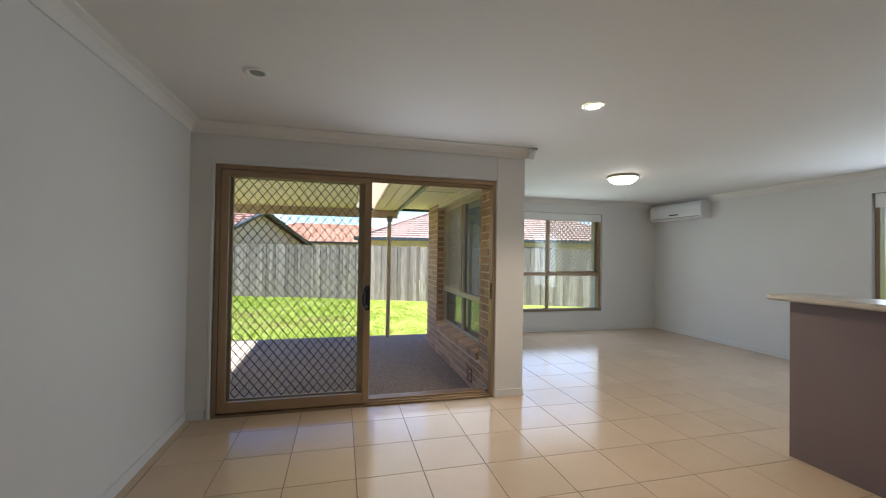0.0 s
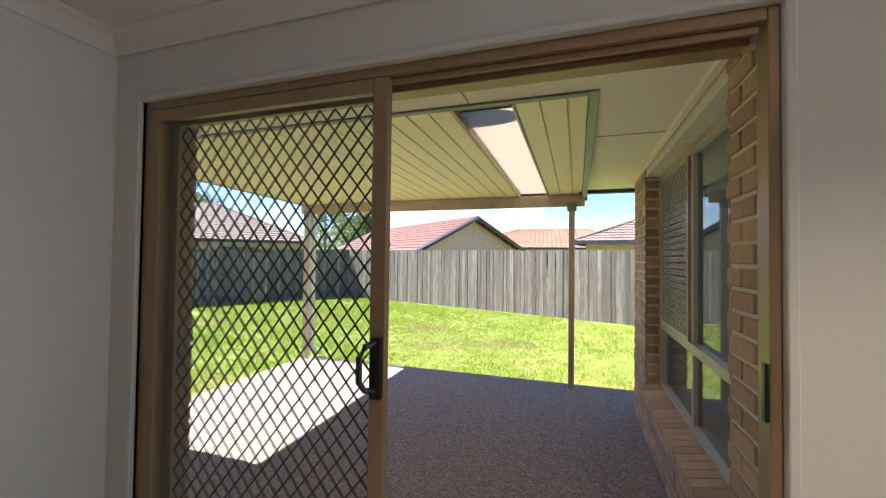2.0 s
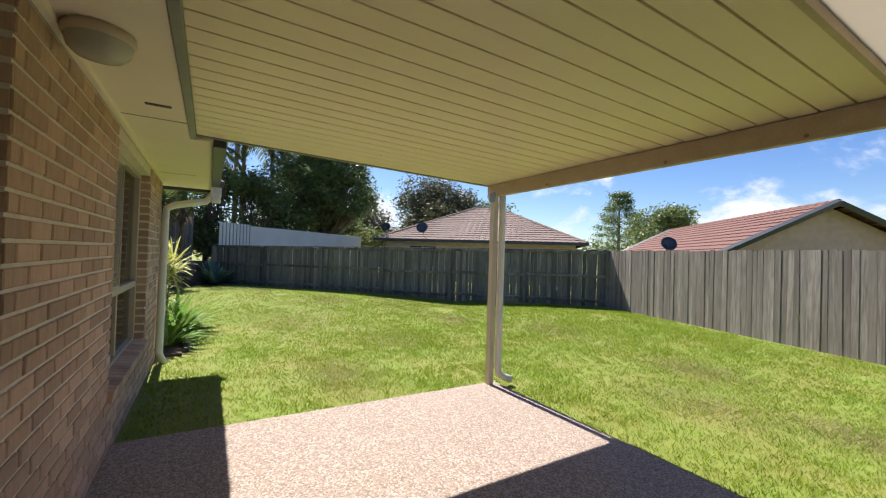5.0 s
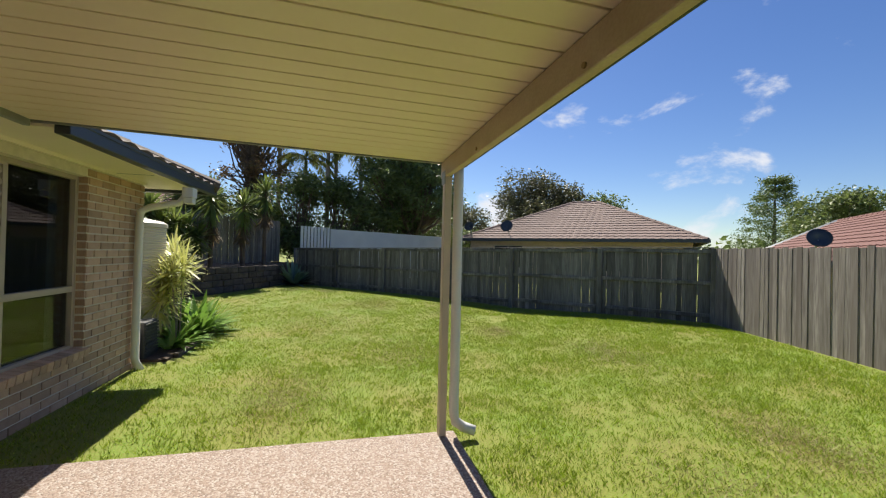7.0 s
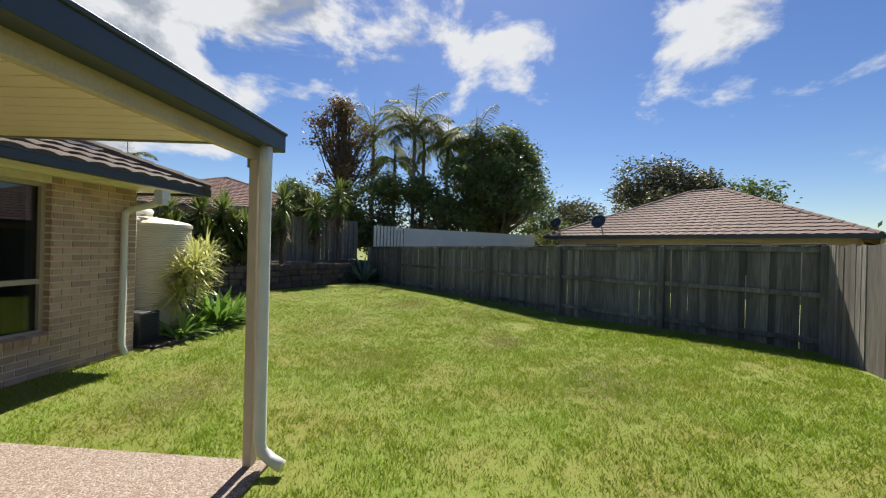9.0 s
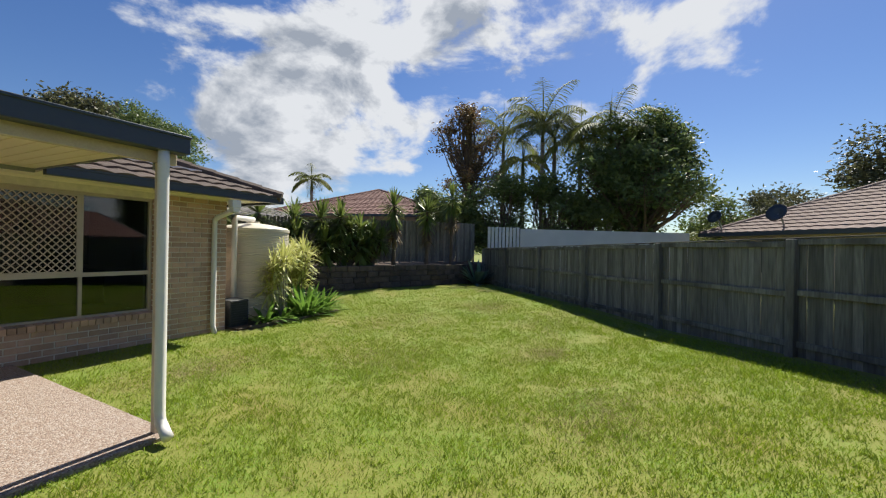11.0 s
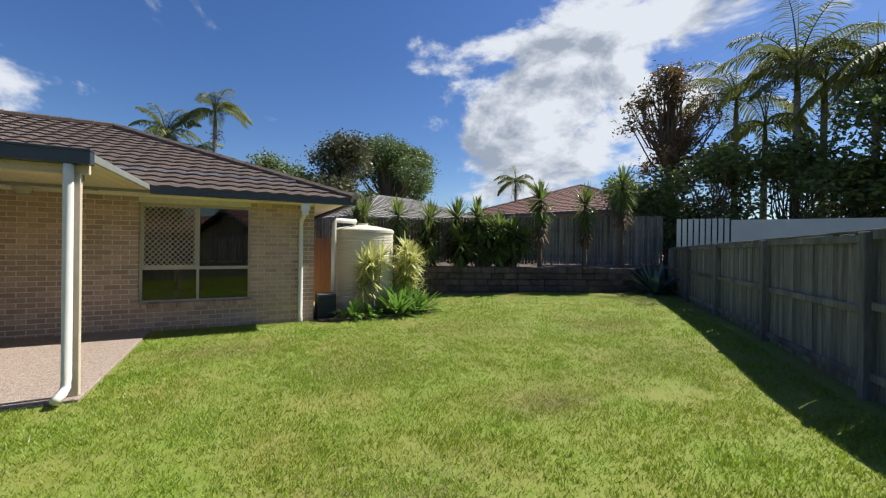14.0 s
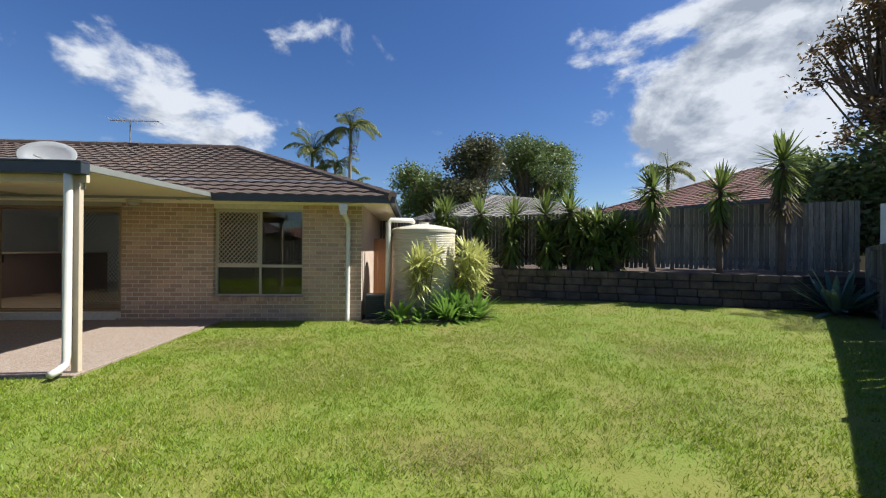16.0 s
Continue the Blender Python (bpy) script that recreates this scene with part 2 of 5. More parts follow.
LEAF_DK = leaf_material("dark_leaf", (0.09, 0.14, 0.05), (0.15, 0.19, 0.06))
LEAF_RED = leaf_material("bronze_leaf", (0.13, 0.12, 0.05), (0.18, 0.09, 0.045))
LEAF_MID = leaf_material("mid_leaf", (0.10, 0.15, 0.045), (0.16, 0.19, 0.06))
LEAF_OLIVE = leaf_material("olive_leaf", (0.12, 0.13, 0.06), (0.08, 0.075, 0.04))
PALM_LEAF = leaf_material("palm_leaf", (0.12, 0.16, 0.04), (0.17, 0.17, 0.06), 0.7)
YUCCA_LEAF = leaf_material("yucca_leaf", (0.14, 0.22, 0.05), (0.17, 0.19, 0.05), 0.4)
YUCCA_DRY = leaf_material("dry_yucca_leaf", (0.20, 0.15, 0.08), (0.14, 0.10, 0.06), 0.7)
YELLOW_LEAF = leaf_material("variegated_leaf", (0.70, 0.66, 0.28), (0.42, 0.46, 0.12), 0.45)
LILY_LEAF = leaf_material("strap_leaf", (0.22, 0.36, 0.06), (0.13, 0.24, 0.04), 0.35)
AGAVE_LEAF = leaf_material("agave_leaf", (0.17, 0.27, 0.21), (0.11, 0.18, 0.14), 0.5, 0.1)
STRAW = leaf_material("dry_grass", (0.33, 0.26, 0.12), (0.24, 0.22, 0.07), 0.6, 0.3, 2.0, 0.3)
GRASS = leaf_material("grass_blade", (0.15, 0.275, 0.010), (0.27, 0.32, 0.026), 0.45, 0.42, 1.6, 0.38)
LAWN = material("lawn_turf", (0.115, 0.20, 0.012), 0.95, var=0.42, scale=1.1, fine=55, bump=0.6, dist=0.012, tint=(0.18, 0.17, 0.035))



def pebbles(m, scale=85.0):
    """Small stones of many colours set in cement."""
    t = m.node_tree
    b = t.nodes["Principled BSDF"]
    tc, vo, cr, mx, bp = (t.nodes.new("ShaderNode" + k) for k in ("TexCoord", "TexVoronoi", "ValToRGB", "Mix", "Bump"))
    vo.inputs["Scale"].default_value = scale
    t.links.new(tc.outputs["Object"], vo.inputs["Vector"])
    sep = t.nodes.new("ShaderNodeSeparateColor")
    t.links.new(vo.outputs["Color"], sep.inputs[0])
    for k, c in ((0.0, (0.10, 0.07, 0.055)), (0.3, (0.24, 0.165, 0.125)), (0.6, (0.31, 0.24, 0.195)), (0.85, (0.40, 0.36, 0.32))):
        e = cr.color_ramp.elements[0] if k == 0 else cr.color_ramp.elements.new(k)
        e.color = (*c, 1)
    cr.color_ramp.elements[-1].color = (0.47, 0.44, 0.40, 1)
    t.links.new(sep.outputs[0], cr.inputs[0])
    mx.data_type = "RGBA"
    mx.inputs[0].default_value = 0.6
    t.links.new(b.inputs["Base Color"].links[0].from_socket, mx.inputs[6])
    t.links.new(cr.outputs[0], mx.inputs[7])
    t.links.new(mx.outputs[2], b.inputs["Base Color"])
    inv = t.nodes.new("ShaderNodeMath")
    inv.operation = "MULTIPLY"
    inv.inputs[1].default_value = -1.0
    t.links.new(vo.outputs["Distance"], inv.inputs[0])
    bp.inputs["Strength"].default_value, bp.inputs["Distance"].default_value = 0.7, 0.006
    t.links.new(inv.outputs[0], bp.inputs["Height"])
    t.links.new(bp.outputs[0], b.inputs["Normal"])


pebbles(AGG)

# ---- mesh helpers ----


class Shape:
    """Collects boxes, tubes and strips into one mesh."""

    def __init__(self):
        self.v, self.f = [], []

    def poly(self, pts, faces):
        n = len(self.v)
        self.v += [tuple(p) for p in pts]
        self.f += [tuple(n + i for i in q) for q in faces]
        return self

    def box(self, x0, x1, y0, y1, z0, z1, m=None):
        p = [Vector((x, y, z)) for x in (x0, x1) for y in (y0, y1) for z in (z0, z1)]
        if m is not None:
            p = [m @ q for q in p]
        return self.poly(p, [(0, 1, 3, 2), (4, 6, 7, 5), (0, 4, 5, 1), (2, 3, 7, 6), (0, 2, 6, 4), (1, 5, 7, 3)])

    def tube(self, pts, radii, n=10, cap=True):
        pts = [Vector(p) for p in pts]
        if isinstance(radii, (int, float)):
            radii = [radii] * len(pts)
        ring, base = [], len(self.v)
        up = Vector((0.3, 0.1, 1)).normalized()
        for i, p in enumerate(pts):
            d = (pts[min(i + 1, len(pts) - 1)] - pts[max(i - 1, 0)]).normalized()
            a = d.cross(up if abs(d.dot(up)) < 0.95 else Vector((1, 0, 0))).normalized()
            b = d.cross(a)
            for k in range(n):
                w = 2 * math.pi * k / n
                self.v.append(tuple(p + radii[i] * (math.cos(w) * a + math.sin(w) * b)))
        for i in range(len(pts) - 1):
            for k in range(n):
                q = base + i * n
                self.f.append((q + k, q + (k + 1) % n, q + n + (k + 1) % n, q + n + k))
        if cap:
            self.f.append(tuple(base + k for k in reversed(range(n))))
            self.f.append(tuple(base + (len(pts) - 1) * n + k for k in range(n)))
        return self

    def lathe(self, prof, cx, cy, n=24, axis="z"):
        """A turned shape from (radius, height) pairs about a vertical axis."""
        base = len(self.v)
        for r, z in prof:
            for k in range(n):
                w = 2 * math.pi * k / n
                self.v.append((cx + r * math.cos(w), cy + r * math.sin(w), z))
        for i in range(len(prof) - 1):
            for k in range(n):
                q = base + i * n
                self.f.append((q + k, q + (k + 1) % n, q + n + (k + 1) % n, q + n + k))
        return self

    def strap(self, base, way, length, width, droop, n=4, fold=0.0):
        """A tapering strap leaf that bends over."""
        p, d = Vector(base), Vector(way).normalized()
        side = d.cross(Vector((0, 0, 1)))
        side = side.normalized() if side.length > 1e-4 else Vector((1, 0, 0))
        start = len(self.v)
        for i in range(n + 1):
            s = i / n
            w = width * (0.55 + 1.2 * s) * (1 - s) ** 0.6 if i < n else width * 0.03
            self.v.append(tuple(p - side * w / 2))
            self.v.append(tuple(p + side * w / 2))
            d = (d + Vector((0, 0, -droop / n))).normalized()
            p = p + d * length / n
        for i in range(n):
            q = start + 2 * i
            self.f.append((q, q + 1, q + 3, q + 2))
        return self

    def done(self, name, mat, parent=None, smooth=False, bevel=0.0, seg=1):
        me = bpy.data.meshes.new(name)
        me.from_pydata(self.v, [], self.f)
        bm = bmesh.new()
        bm.from_mesh(me)
        if bevel:
            bmesh.ops.bevel(bm, geom=list(bm.edges), offset=bevel, segments=seg, affect="EDGES", clamp_overlap=True)
        bmesh.ops.recalc_face_normals(bm, faces=bm.faces)
        bm.to_mesh(me)
        bm.free()
        if smooth:
            me.polygons.foreach_set("use_smooth", [True] * len(me.polygons))
        me.materials.append(mat)
        ob = new(name, me)
        ob.parent = parent
        return ob


def boxes(name, mat, items, parent=None, bevel=0.0, m=None):
    s = Shape()
    for b in items:
        s.box(*b, m=m)
    return s.done(name, mat, parent, bevel=bevel)


def empty(name, x=0, y=0, z=0):
    ob = new(name)
    ob.location = (x, y, z)
    return ob


def at_origin(ob, parent):
    """Parents a part whose mesh is in world metres."""
    ob.parent = parent
    ob.matrix_parent_inverse = parent.matrix_basis.inverted()
    return ob


def structure(ob, label, category):
    return tagged(ob, label, category, kind="structure")


def wall_boxes(axis, a0, a1, n0, n1, z0, z1, holes):
    """Boxes of a wall along an axis, with (a0, a1, z0, z1) holes through it."""
    out, cuts = [], sorted({a0, a1, *[h[0] for h in holes], *[h[1] for h in holes]})
    for p, q in zip(cuts, cuts[1:]):
        zs = z0
        for h in sorted((h for h in holes if h[0] <= p + 1e-6 and h[1] >= q - 1e-6), key=lambda h: h[2]):
            if h[2] > zs:
                out.append((p, q, zs, h[2]))
            zs = h[3]
        if zs < z1:
            out.append((p, q, zs, z1))
    if axis == "x":
        return [(p, q, n0, n1, a, b) for p, q, a, b in out]
    return [(n0, n1, p, q, a, b) for p, q, a, b in out]


# ---- plan ----
FLOOR, CEILING, SOFF = 0.17, 2.61, 2.40
DOOR = (-1.09, 1.41, 0.15, 2.29)
WIN_BED = (-4.73, -2.94, 0.46, 2.27)
WIN_WING = (4.20, 6.25, 0.46, 2.30)
WIN_NORTH = (2.56, 4.76, 0.53, 2.36)
WIN_EAST = (1.85, 3.26, 0.60, 2.35)
FACE, WING = 3.98, 1.44

# walls
structure(boxes("wall_north", PAINT, wall_boxes("x", -5.90, 1.41, 3.63, 3.77, 0.0, 2.9, [DOOR, WIN_BED]) + [(1.41, 1.70, 3.625, 3.77, FLOOR - 0.004, 2.61)]), "white painted plaster wall with a sliding door opening", "wall")
structure(boxes("wall_north_outer", MORTAR, wall_boxes("x", -5.93, WING, 3.77, FACE - 0.008, -0.1, SOFF, [(DOOR[0] - 0.08, WING, DOOR[2], SOFF), WIN_BED])), "brick veneer rear wall in buff brown bricks", "wall")
structure(boxes("wall_wing_west", PAINT, wall_boxes("y", 3.63, 6.60, 1.56, 1.68, 0.0, 2.9, [WIN_WING])), "white painted plaster wall with a side window", "wall")
structure(boxes("wall_wing_outer", MORTAR, wall_boxes("y", 3.66, 6.95, WING + 0.008, 1.56, -0.1, SOFF, [WIN_WING]) + wall_boxes("x", 1.56, 6.25, 6.72, 6.942, -0.1, SOFF, [WIN_NORTH])), "brick veneer wall of the projecting wing", "wall")
structure(boxes("wall_wing_north", PAINT, wall_boxes("x", 1.68, 5.97, 6.60, 6.72, 0.0, 2.9, [WIN_NORTH])), "white painted plaster wall with a window", "wall")
structure(boxes("wall_east", PAINT, wall_boxes("y", -3.2, 6.72, 5.97, 6.2, 0.0, 2.9, [WIN_EAST])), "white painted plaster wall with an air conditioner", "wall")
structure(boxes("wall_west", PAINT, [(-1.40, -1.28, -3.2, 3.63, 0, 2.9)]), "white painted plaster partition wall", "wall")
structure(boxes("wall_south", PAINT, [(-5.93, 6.2, -3.4, -3.2, 0, 2.9)]), "white painted plaster wall", "wall")
structure(boxes("wall_house_west", HOUSE_BRICK, wall_boxes("y", -8.0, 3.86, -5.93, -5.70, -0.1, 2.9, [])), "buff brick side wall of the house", "wall")
structure(boxes("ceiling", CEIL, [(-5.9, 6.2, -3.4, 3.86, CEILING, CEILING + 0.1), (1.5, 6.2, 3.86, 6.72, CEILING, CEILING + 0.1)]), "white painted plasterboard ceiling", "ceiling")

# cornice: a coved moulding where walls meet the ceiling
def cornice(pts):
    s = Shape()
    prof = [(0, -0.09), (0.012, -0.09), (0.03, -0.05), (0.055, -0.025), (0.09, -0.012), (0.09, 0.0), (0, 0)]
    for (x0, y0), (x1, y1), (nx, ny) in pts:
        n = len(s.v)
        for x, y in ((x0, y0), (x1, y1)):
            for d, z in prof:
                s.v.append((x + nx * d, y + ny * d, CEILING + z))
        k = len(prof)
        for i in range(k):
            s.f.append((n + i, n + (i + 1) % k, n + k + (i + 1) % k, n + k + i))
        s.f += [tuple(range(n, n + k)), tuple(range(n + k, n + 2 * k))]
    return s.done("cornice", CEIL)


structure(cornice([((-1.28, 3.625), (1.79, 3.625), (0, -1)), ((-1.28, -3.2), (-1.28, 3.63), (1, 0)), ((1.70, 3.535), (1.70, 3.77), (1, 0)), ((1.68, 3.77), (1.68, 6.6), (1, 0)), ((1.68, 6.6), (5.97, 6.6), (0, -1)), ((5.97, -3.2), (5.97, 6.6), (-1, 0))]), "white coved plaster cornice", "trim")
structure(boxes("baseboard", PAINT, [(-1.28, -1.266, -3.2, 3.63, FLOOR, FLOOR + 0.07), (-1.266, -1.13, 3.616, 3.63, FLOOR, FLOOR + 0.07), (1.42, 1.70, 3.612, 3.625, FLOOR, FLOOR + 0.07),
                                 (1.68, 5.97, 6.586, 6.60, FLOOR, FLOOR + 0.07), (5.956, 5.97, -3.2, 6.586, FLOOR, FLOOR + 0.07)]), "low white painted skirting board", "skirting")
structure(boxes("subfloor", GROUT, [(-5.9, 6.2, -3.4, 3.86, 0.0, FLOOR - 0.004), (1.56, 6.2, 3.86, 6.72, 0.0, FLOOR - 0.004)]), "dark grout bed of the tiled floor", "floor")

# ---- patio, lawn, ground ----


def ground_z(x, y):
    """The lawn's height: level by the patio, rising a little towards the fences."""
    d = max(0.0, min(1.0, (y - 8.5) / 5.0 if x > -6 else max((y - 8.5) / 5.0, (-6.5 - x) / 6.0)))
    return -0.035 + 0.22 * d * d * (3 - 2 * d)


def ground_sheet():
    s = Shape()
    xs = [-3000, -300, -80, -40] + [-30 + 0.75 * i for i in range(61)] + [25, 60, 300, 3000]
    ys = [-3000, -300, -80, -30] + [-12 + 0.75 * i for i in range(47)] + [30, 60, 300, 3000]
    s.v = [(x, y, ground_z(x, y)) for y in ys for x in xs]
    k = len(xs)
    s.f = [(j * k + i, j * k + i + 1, (j + 1) * k + i + 1, (j + 1) * k + i) for j in range(len(ys) - 1) for i in range(k - 1)
           if not (ys[j] > 4.2 and ys[j + 1] < 7.4 and xs[i] > -3.0 and xs[i + 1] < 1.3)]
    return s.done("ground", LAWN, smooth=True)


structure(ground_sheet(), "mown green lawn with drier yellowish patches", "lawn")
structure(boxes("patio", AGG, [(-3.15, WING, FACE, 7.60, -0.2, 0.0), (WING, 1.75, 6.95, 7.60, -0.2, 0.0)], bevel=0.008), "exposed aggregate concrete patio slab", "patio")
structure(boxes("door_step", MORTAR, [(-1.07, 1.40, 3.84, FACE + 0.01, 0.0, 0.145)]), "rendered step under the sliding door", "step")

# ---- house eaves and roof ----
soffit_items = [(-6.50, -3.215, FACE - 0.12, 4.56, SOFF, SOFF + 0.02), (-3.215, 0.965, FACE - 0.12, 4.392, SOFF, SOFF + 0.02), (0.965, WING + 0.15, FACE - 0.12, 7.41, SOFF, SOFF + 0.02), (WING + 0.15, 6.8, 6.72, 7.41, SOFF, SOFF + 0.02), (-6.50, -5.92, -8.0, FACE - 0.12, SOFF, SOFF + 0.02)]
structure(boxes("soffit", SOFFIT, soffit_items), "cream painted eave soffit lining", "soffit")
structure(boxes("soffit_joint", FLASH, [(x, x + 0.006, FACE, 4.39, SOFF - 0.004, SOFF) for x in (-5.2, -2.75, 0.3)] + [(0.965, WING, 5.2, 5.206, SOFF - 0.004, SOFF)]), "thin joint strips of the soffit", "trim")
structure(boxes("soffit_bead", SOFFIT, [(-5.93, WING, FACE, FACE + 0.03, SOFF - 0.035, SOFF - 0.001), (WING - 0.03, WING, FACE + 0.03, 6.95, SOFF - 0.035, SOFF - 0.001)]), "cream timber bead under the soffit", "trim")


def gutter():
    s = Shape()
    for a, b in (((-6.55, 4.56), (-3.22, 4.66)), ((-6.65, -8.0), (-6.55, 4.66)), ((0.98, 7.41), (6.8, 7.51)), ((0.88, 7.3), (0.98, 7.51))):
        s.box(a[0], b[0], a[1], b[1], 2.36, 2.47)
        s.box(a[0] - 0.012, b[0] + 0.012, a[1] - 0.0, b[1] + 0.012, 2.455, 2.485)
    return s.done("gutter", FASCIA, bevel=0.004)


structure(gutter(), "dark slate blue steel gutter along the eave", "gutter")


def tiled_plane(s, a, b, c, d, course=0.32, roll=0.30, amp=0.028, thick=0.03):
    """A roof slope with eave a-b and top d-c, in stepped wavy courses."""
    a, b, c, d = (Vector(p) for p in (a, b, c, d))
    rise = ((d - a).length + (c - b).length) / 2
    up = (b - a).cross((d + c) / 2 - (a + b) / 2).normalized()
    if up.z < 0:
        up = -up
    along = (b - a).normalized()
    mid_up = ((d + c) / 2 - (a + b) / 2)
    mid_up = (mid_up - along * mid_up.dot(along))
    rows = max(1, round(mid_up.length / course))
    for i in range(rows):
        t0, t1 = i / rows, (i + 1) / rows
        l0, r0, l1, r1 = a.lerp(d, t0), b.lerp(c, t0), a.lerp(d, t1), b.lerp(c, t1)
        n = max(2, int((r0 - l0).length / (roll / 6)))
        base = len(s.v)
        for k in range(n + 1):
            for row, (p, q, lift) in enumerate(((l0, r0, 0.0), (l0, r0, thick), (l1, r1, 0.0))):
                pt = p.lerp(q, k / n)
                u = (pt - a).dot(along) / roll
                w = amp * abs(math.sin(math.pi * u)) if row else 0
                s.v.append(tuple(pt + up * (lift + w)))
        for k in range(n):
            q = base + 3 * k
            s.f.append((q, q + 3, q + 4, q + 1))
            s.f.append((q + 1, q + 4, q + 5, q + 2))
    return s


def capping(s, p, q, r=0.11):
    p, q = Vector(p), Vector(q)
    n = max(1, int((q - p).length / 0.4))
    for i in range(n):
        s.tube([p.lerp(q, i / n), p.lerp(q, (i + 1.02) / n)], [r, r * 0.86], 8)


s = Shape()
E0, RZ = 2.46, 4.50
tiled_plane(s, (-6.6, 4.66, E0), (0.86, 4.66, E0), (0.86, -0.3, RZ), (-1.65, -0.3, RZ))
tiled_plane(s, (0.86, 3.9, 2.773), (7.0, 3.9, 2.773), (7.0, -0.3, RZ), (0.86, -0.3, RZ))
tiled_plane(s, (-6.6, -5.26, E0), (-6.6, 4.66, E0), (-1.65, -0.3, RZ), (-1.65, -0.3, RZ))
tiled_plane(s, (7.0, -5.26, E0), (-6.6, -5.26, E0), (-1.65, -0.3, RZ), (7.0, -0.3, RZ), course=0.6, roll=0.6)
capping(s, (-1.65, -0.3, RZ + 0.02), (7.0, -0.3, RZ + 0.02))
capping(s, (-6.6, 4.66, E0 + 0.03), (-1.65, -0.3, RZ + 0.02))
tiled_plane(s, (0.86, 7.48, E0), (0.86, 4.66, E0), (3.8, 1.76, 3.65), (3.8, 4.2, 3.65), course=0.35, roll=0.4)
tiled_plane(s, (6.8, 4.66, E0), (6.8, 7.48, E0), (3.8, 4.2, 3.65), (3.8, 1.76, 3.65), course=0.6, roll=0.6)
tiled_plane(s, (6.8, 7.48, E0), (0.86, 7.48, E0), (3.8, 4.2, 3.65), (3.8, 4.2, 3.65), course=0.35, roll=0.4)
structure(s.done("roof", ROOF, smooth=False), "dark brown concrete tiled hip roof of the house", "roof")

# ---- windows and doors ----


def diamond_grille(s, u0, u1, z0, z1, put, w=0.075, h=0.092, bar=0.0045, deep=0.004):
    """A diamond lattice of flat bars, clipped to a rectangle; put(u, z, n) gives the place."""
    nu, nz = max(1, round((u1 - u0) / w)), max(1, round((z1 - z0) / h))
    w, h = (u1 - u0) / nu, (z1 - z0) / nz
    for i in range(nu):
        for j in range(nz):
            cu, cz = u0 + i * w, z0 + j * h
            for (a, b), (c, d) in (((0.5, 0), (0, 0.5)), ((0, 0.5), (0.5, 1)), ((0.5, 0), (1, 0.5)), ((1, 0.5), (0.5, 1))):
                p, q = (cu + a * w, cz + b * h), (cu + c * w, cz + d * h)
                l = math.hypot(q[0] - p[0], q[1] - p[1])
                nx, nz_ = -(q[1] - p[1]) / l * bar, (q[0] - p[0]) / l * bar
                c4 = [(p[0] + nx, p[1] + nz_), (p[0] - nx, p[1] - nz_), (q[0] - nx, q[1] - nz_), (q[0] + nx, q[1] + nz_)]
                s.poly([put(x, z, -deep) for x, z in c4] + [put(x, z, deep) for x, z in c4], [(3, 2, 1, 0), (4, 5, 6, 7), (0, 1, 5, 4), (2, 3, 7, 6)])
    return s


def window(name, axis, plane, span, label, screen=None, transom=1.09, mid=0.5, frame_mat=None, glass=None, bars=(), out=1):
    """A steel-grey aluminium window in a wall: frame, panes, and a diamond screen over one upper half."""
    a0, a1, z0, z1 = span
    fm, gm = frame_mat or FRAME_LT, glass or GLASS

    def put(u, z, n):
        return (u, plane + n * out, z) if axis == "x" else (plane + n * out, u, z)

    def bx(s, u0, u1, zz0, zz1, n0, n1):
        p, q = put(u0, zz0, n0), put(u1, zz1, n1)
        s.box(min(p[0], q[0]), max(p[0], q[0]), min(p[1], q[1]), max(p[1], q[1]), zz0, zz1)

    root = structure(empty(name, *put((a0 + a1) / 2, z0, 0)), label, "window")
    am, f = a0 + (a1 - a0) * mid, 0.045
    s = Shape()
    for r in ((a0, a0 + f, z0, z1), (a1 - f, a1, z0, z1), (a0 + f, a1 - f, z0, z0 + f), (a0 + f, a1 - f, z1 - f, z1), (a0 + f, a1 - f, transom - 0.03, transom + 0.03)):
        bx(s, *r, -0.05, 0.05)
    bx(s, am - 0.022, am + 0.022, z0 + f, transom - 0.03, -0.03, 0.03)
    bx(s, am - 0.028, am + 0.028, transom + 0.03, z1 - f, -0.03, 0.03)
    for b in bars:
        bx(s, b - 0.012, b + 0.012, z0 + f, z1 - f, -0.045, -0.025)
    at_origin(s.done("frame", fm, bevel=0.003), root)
    for u0, u1, zz0, zz1 in ((a0 + f, am - 0.022, z0 + f, transom - 0.03), (am + 0.022, a1 - f, z0 + f, transom - 0.03), (a0 + f, am - 0.028, transom + 0.03, z1 - f), (am + 0.028, a1 - f, transom + 0.03, z1 - f)):
        s = Shape()
        bx(s, u0, u1, zz0, zz1, -0.004, 0.004)
        g = at_origin(s.done("pane", gm), root)
        g.visible_shadow = False
    if screen:
        u0, u1 = (a0 + f, am - 0.028) if screen == "low" else (am + 0.028, a1 - f)
        s = Shape()
        for r in ((u0, u0 + 0.025, transom + 0.03, z1 - f), (u1 - 0.025, u1, transom + 0.03, z1 - f), (u0 + 0.025, u1 - 0.025, transom + 0.03, transom + 0.055), (u0 + 0.025, u1 - 0.025, z1 - f - 0.025, z1 - f)):
            bx(s, *r, 0.032, 0.048)
        at_origin(s.done("screen_frame", fm), root)
        s = diamond_grille(Shape(), u0 + 0.025, u1 - 0.025, transom + 0.055, z1 - f - 0.025, lambda u, z, n: put(u, z, 0.04 + n), w=0.085, h=0.095, bar=0.0065)
        at_origin(s.done("diamond_screen", GRILLE_LT), root)
    return root


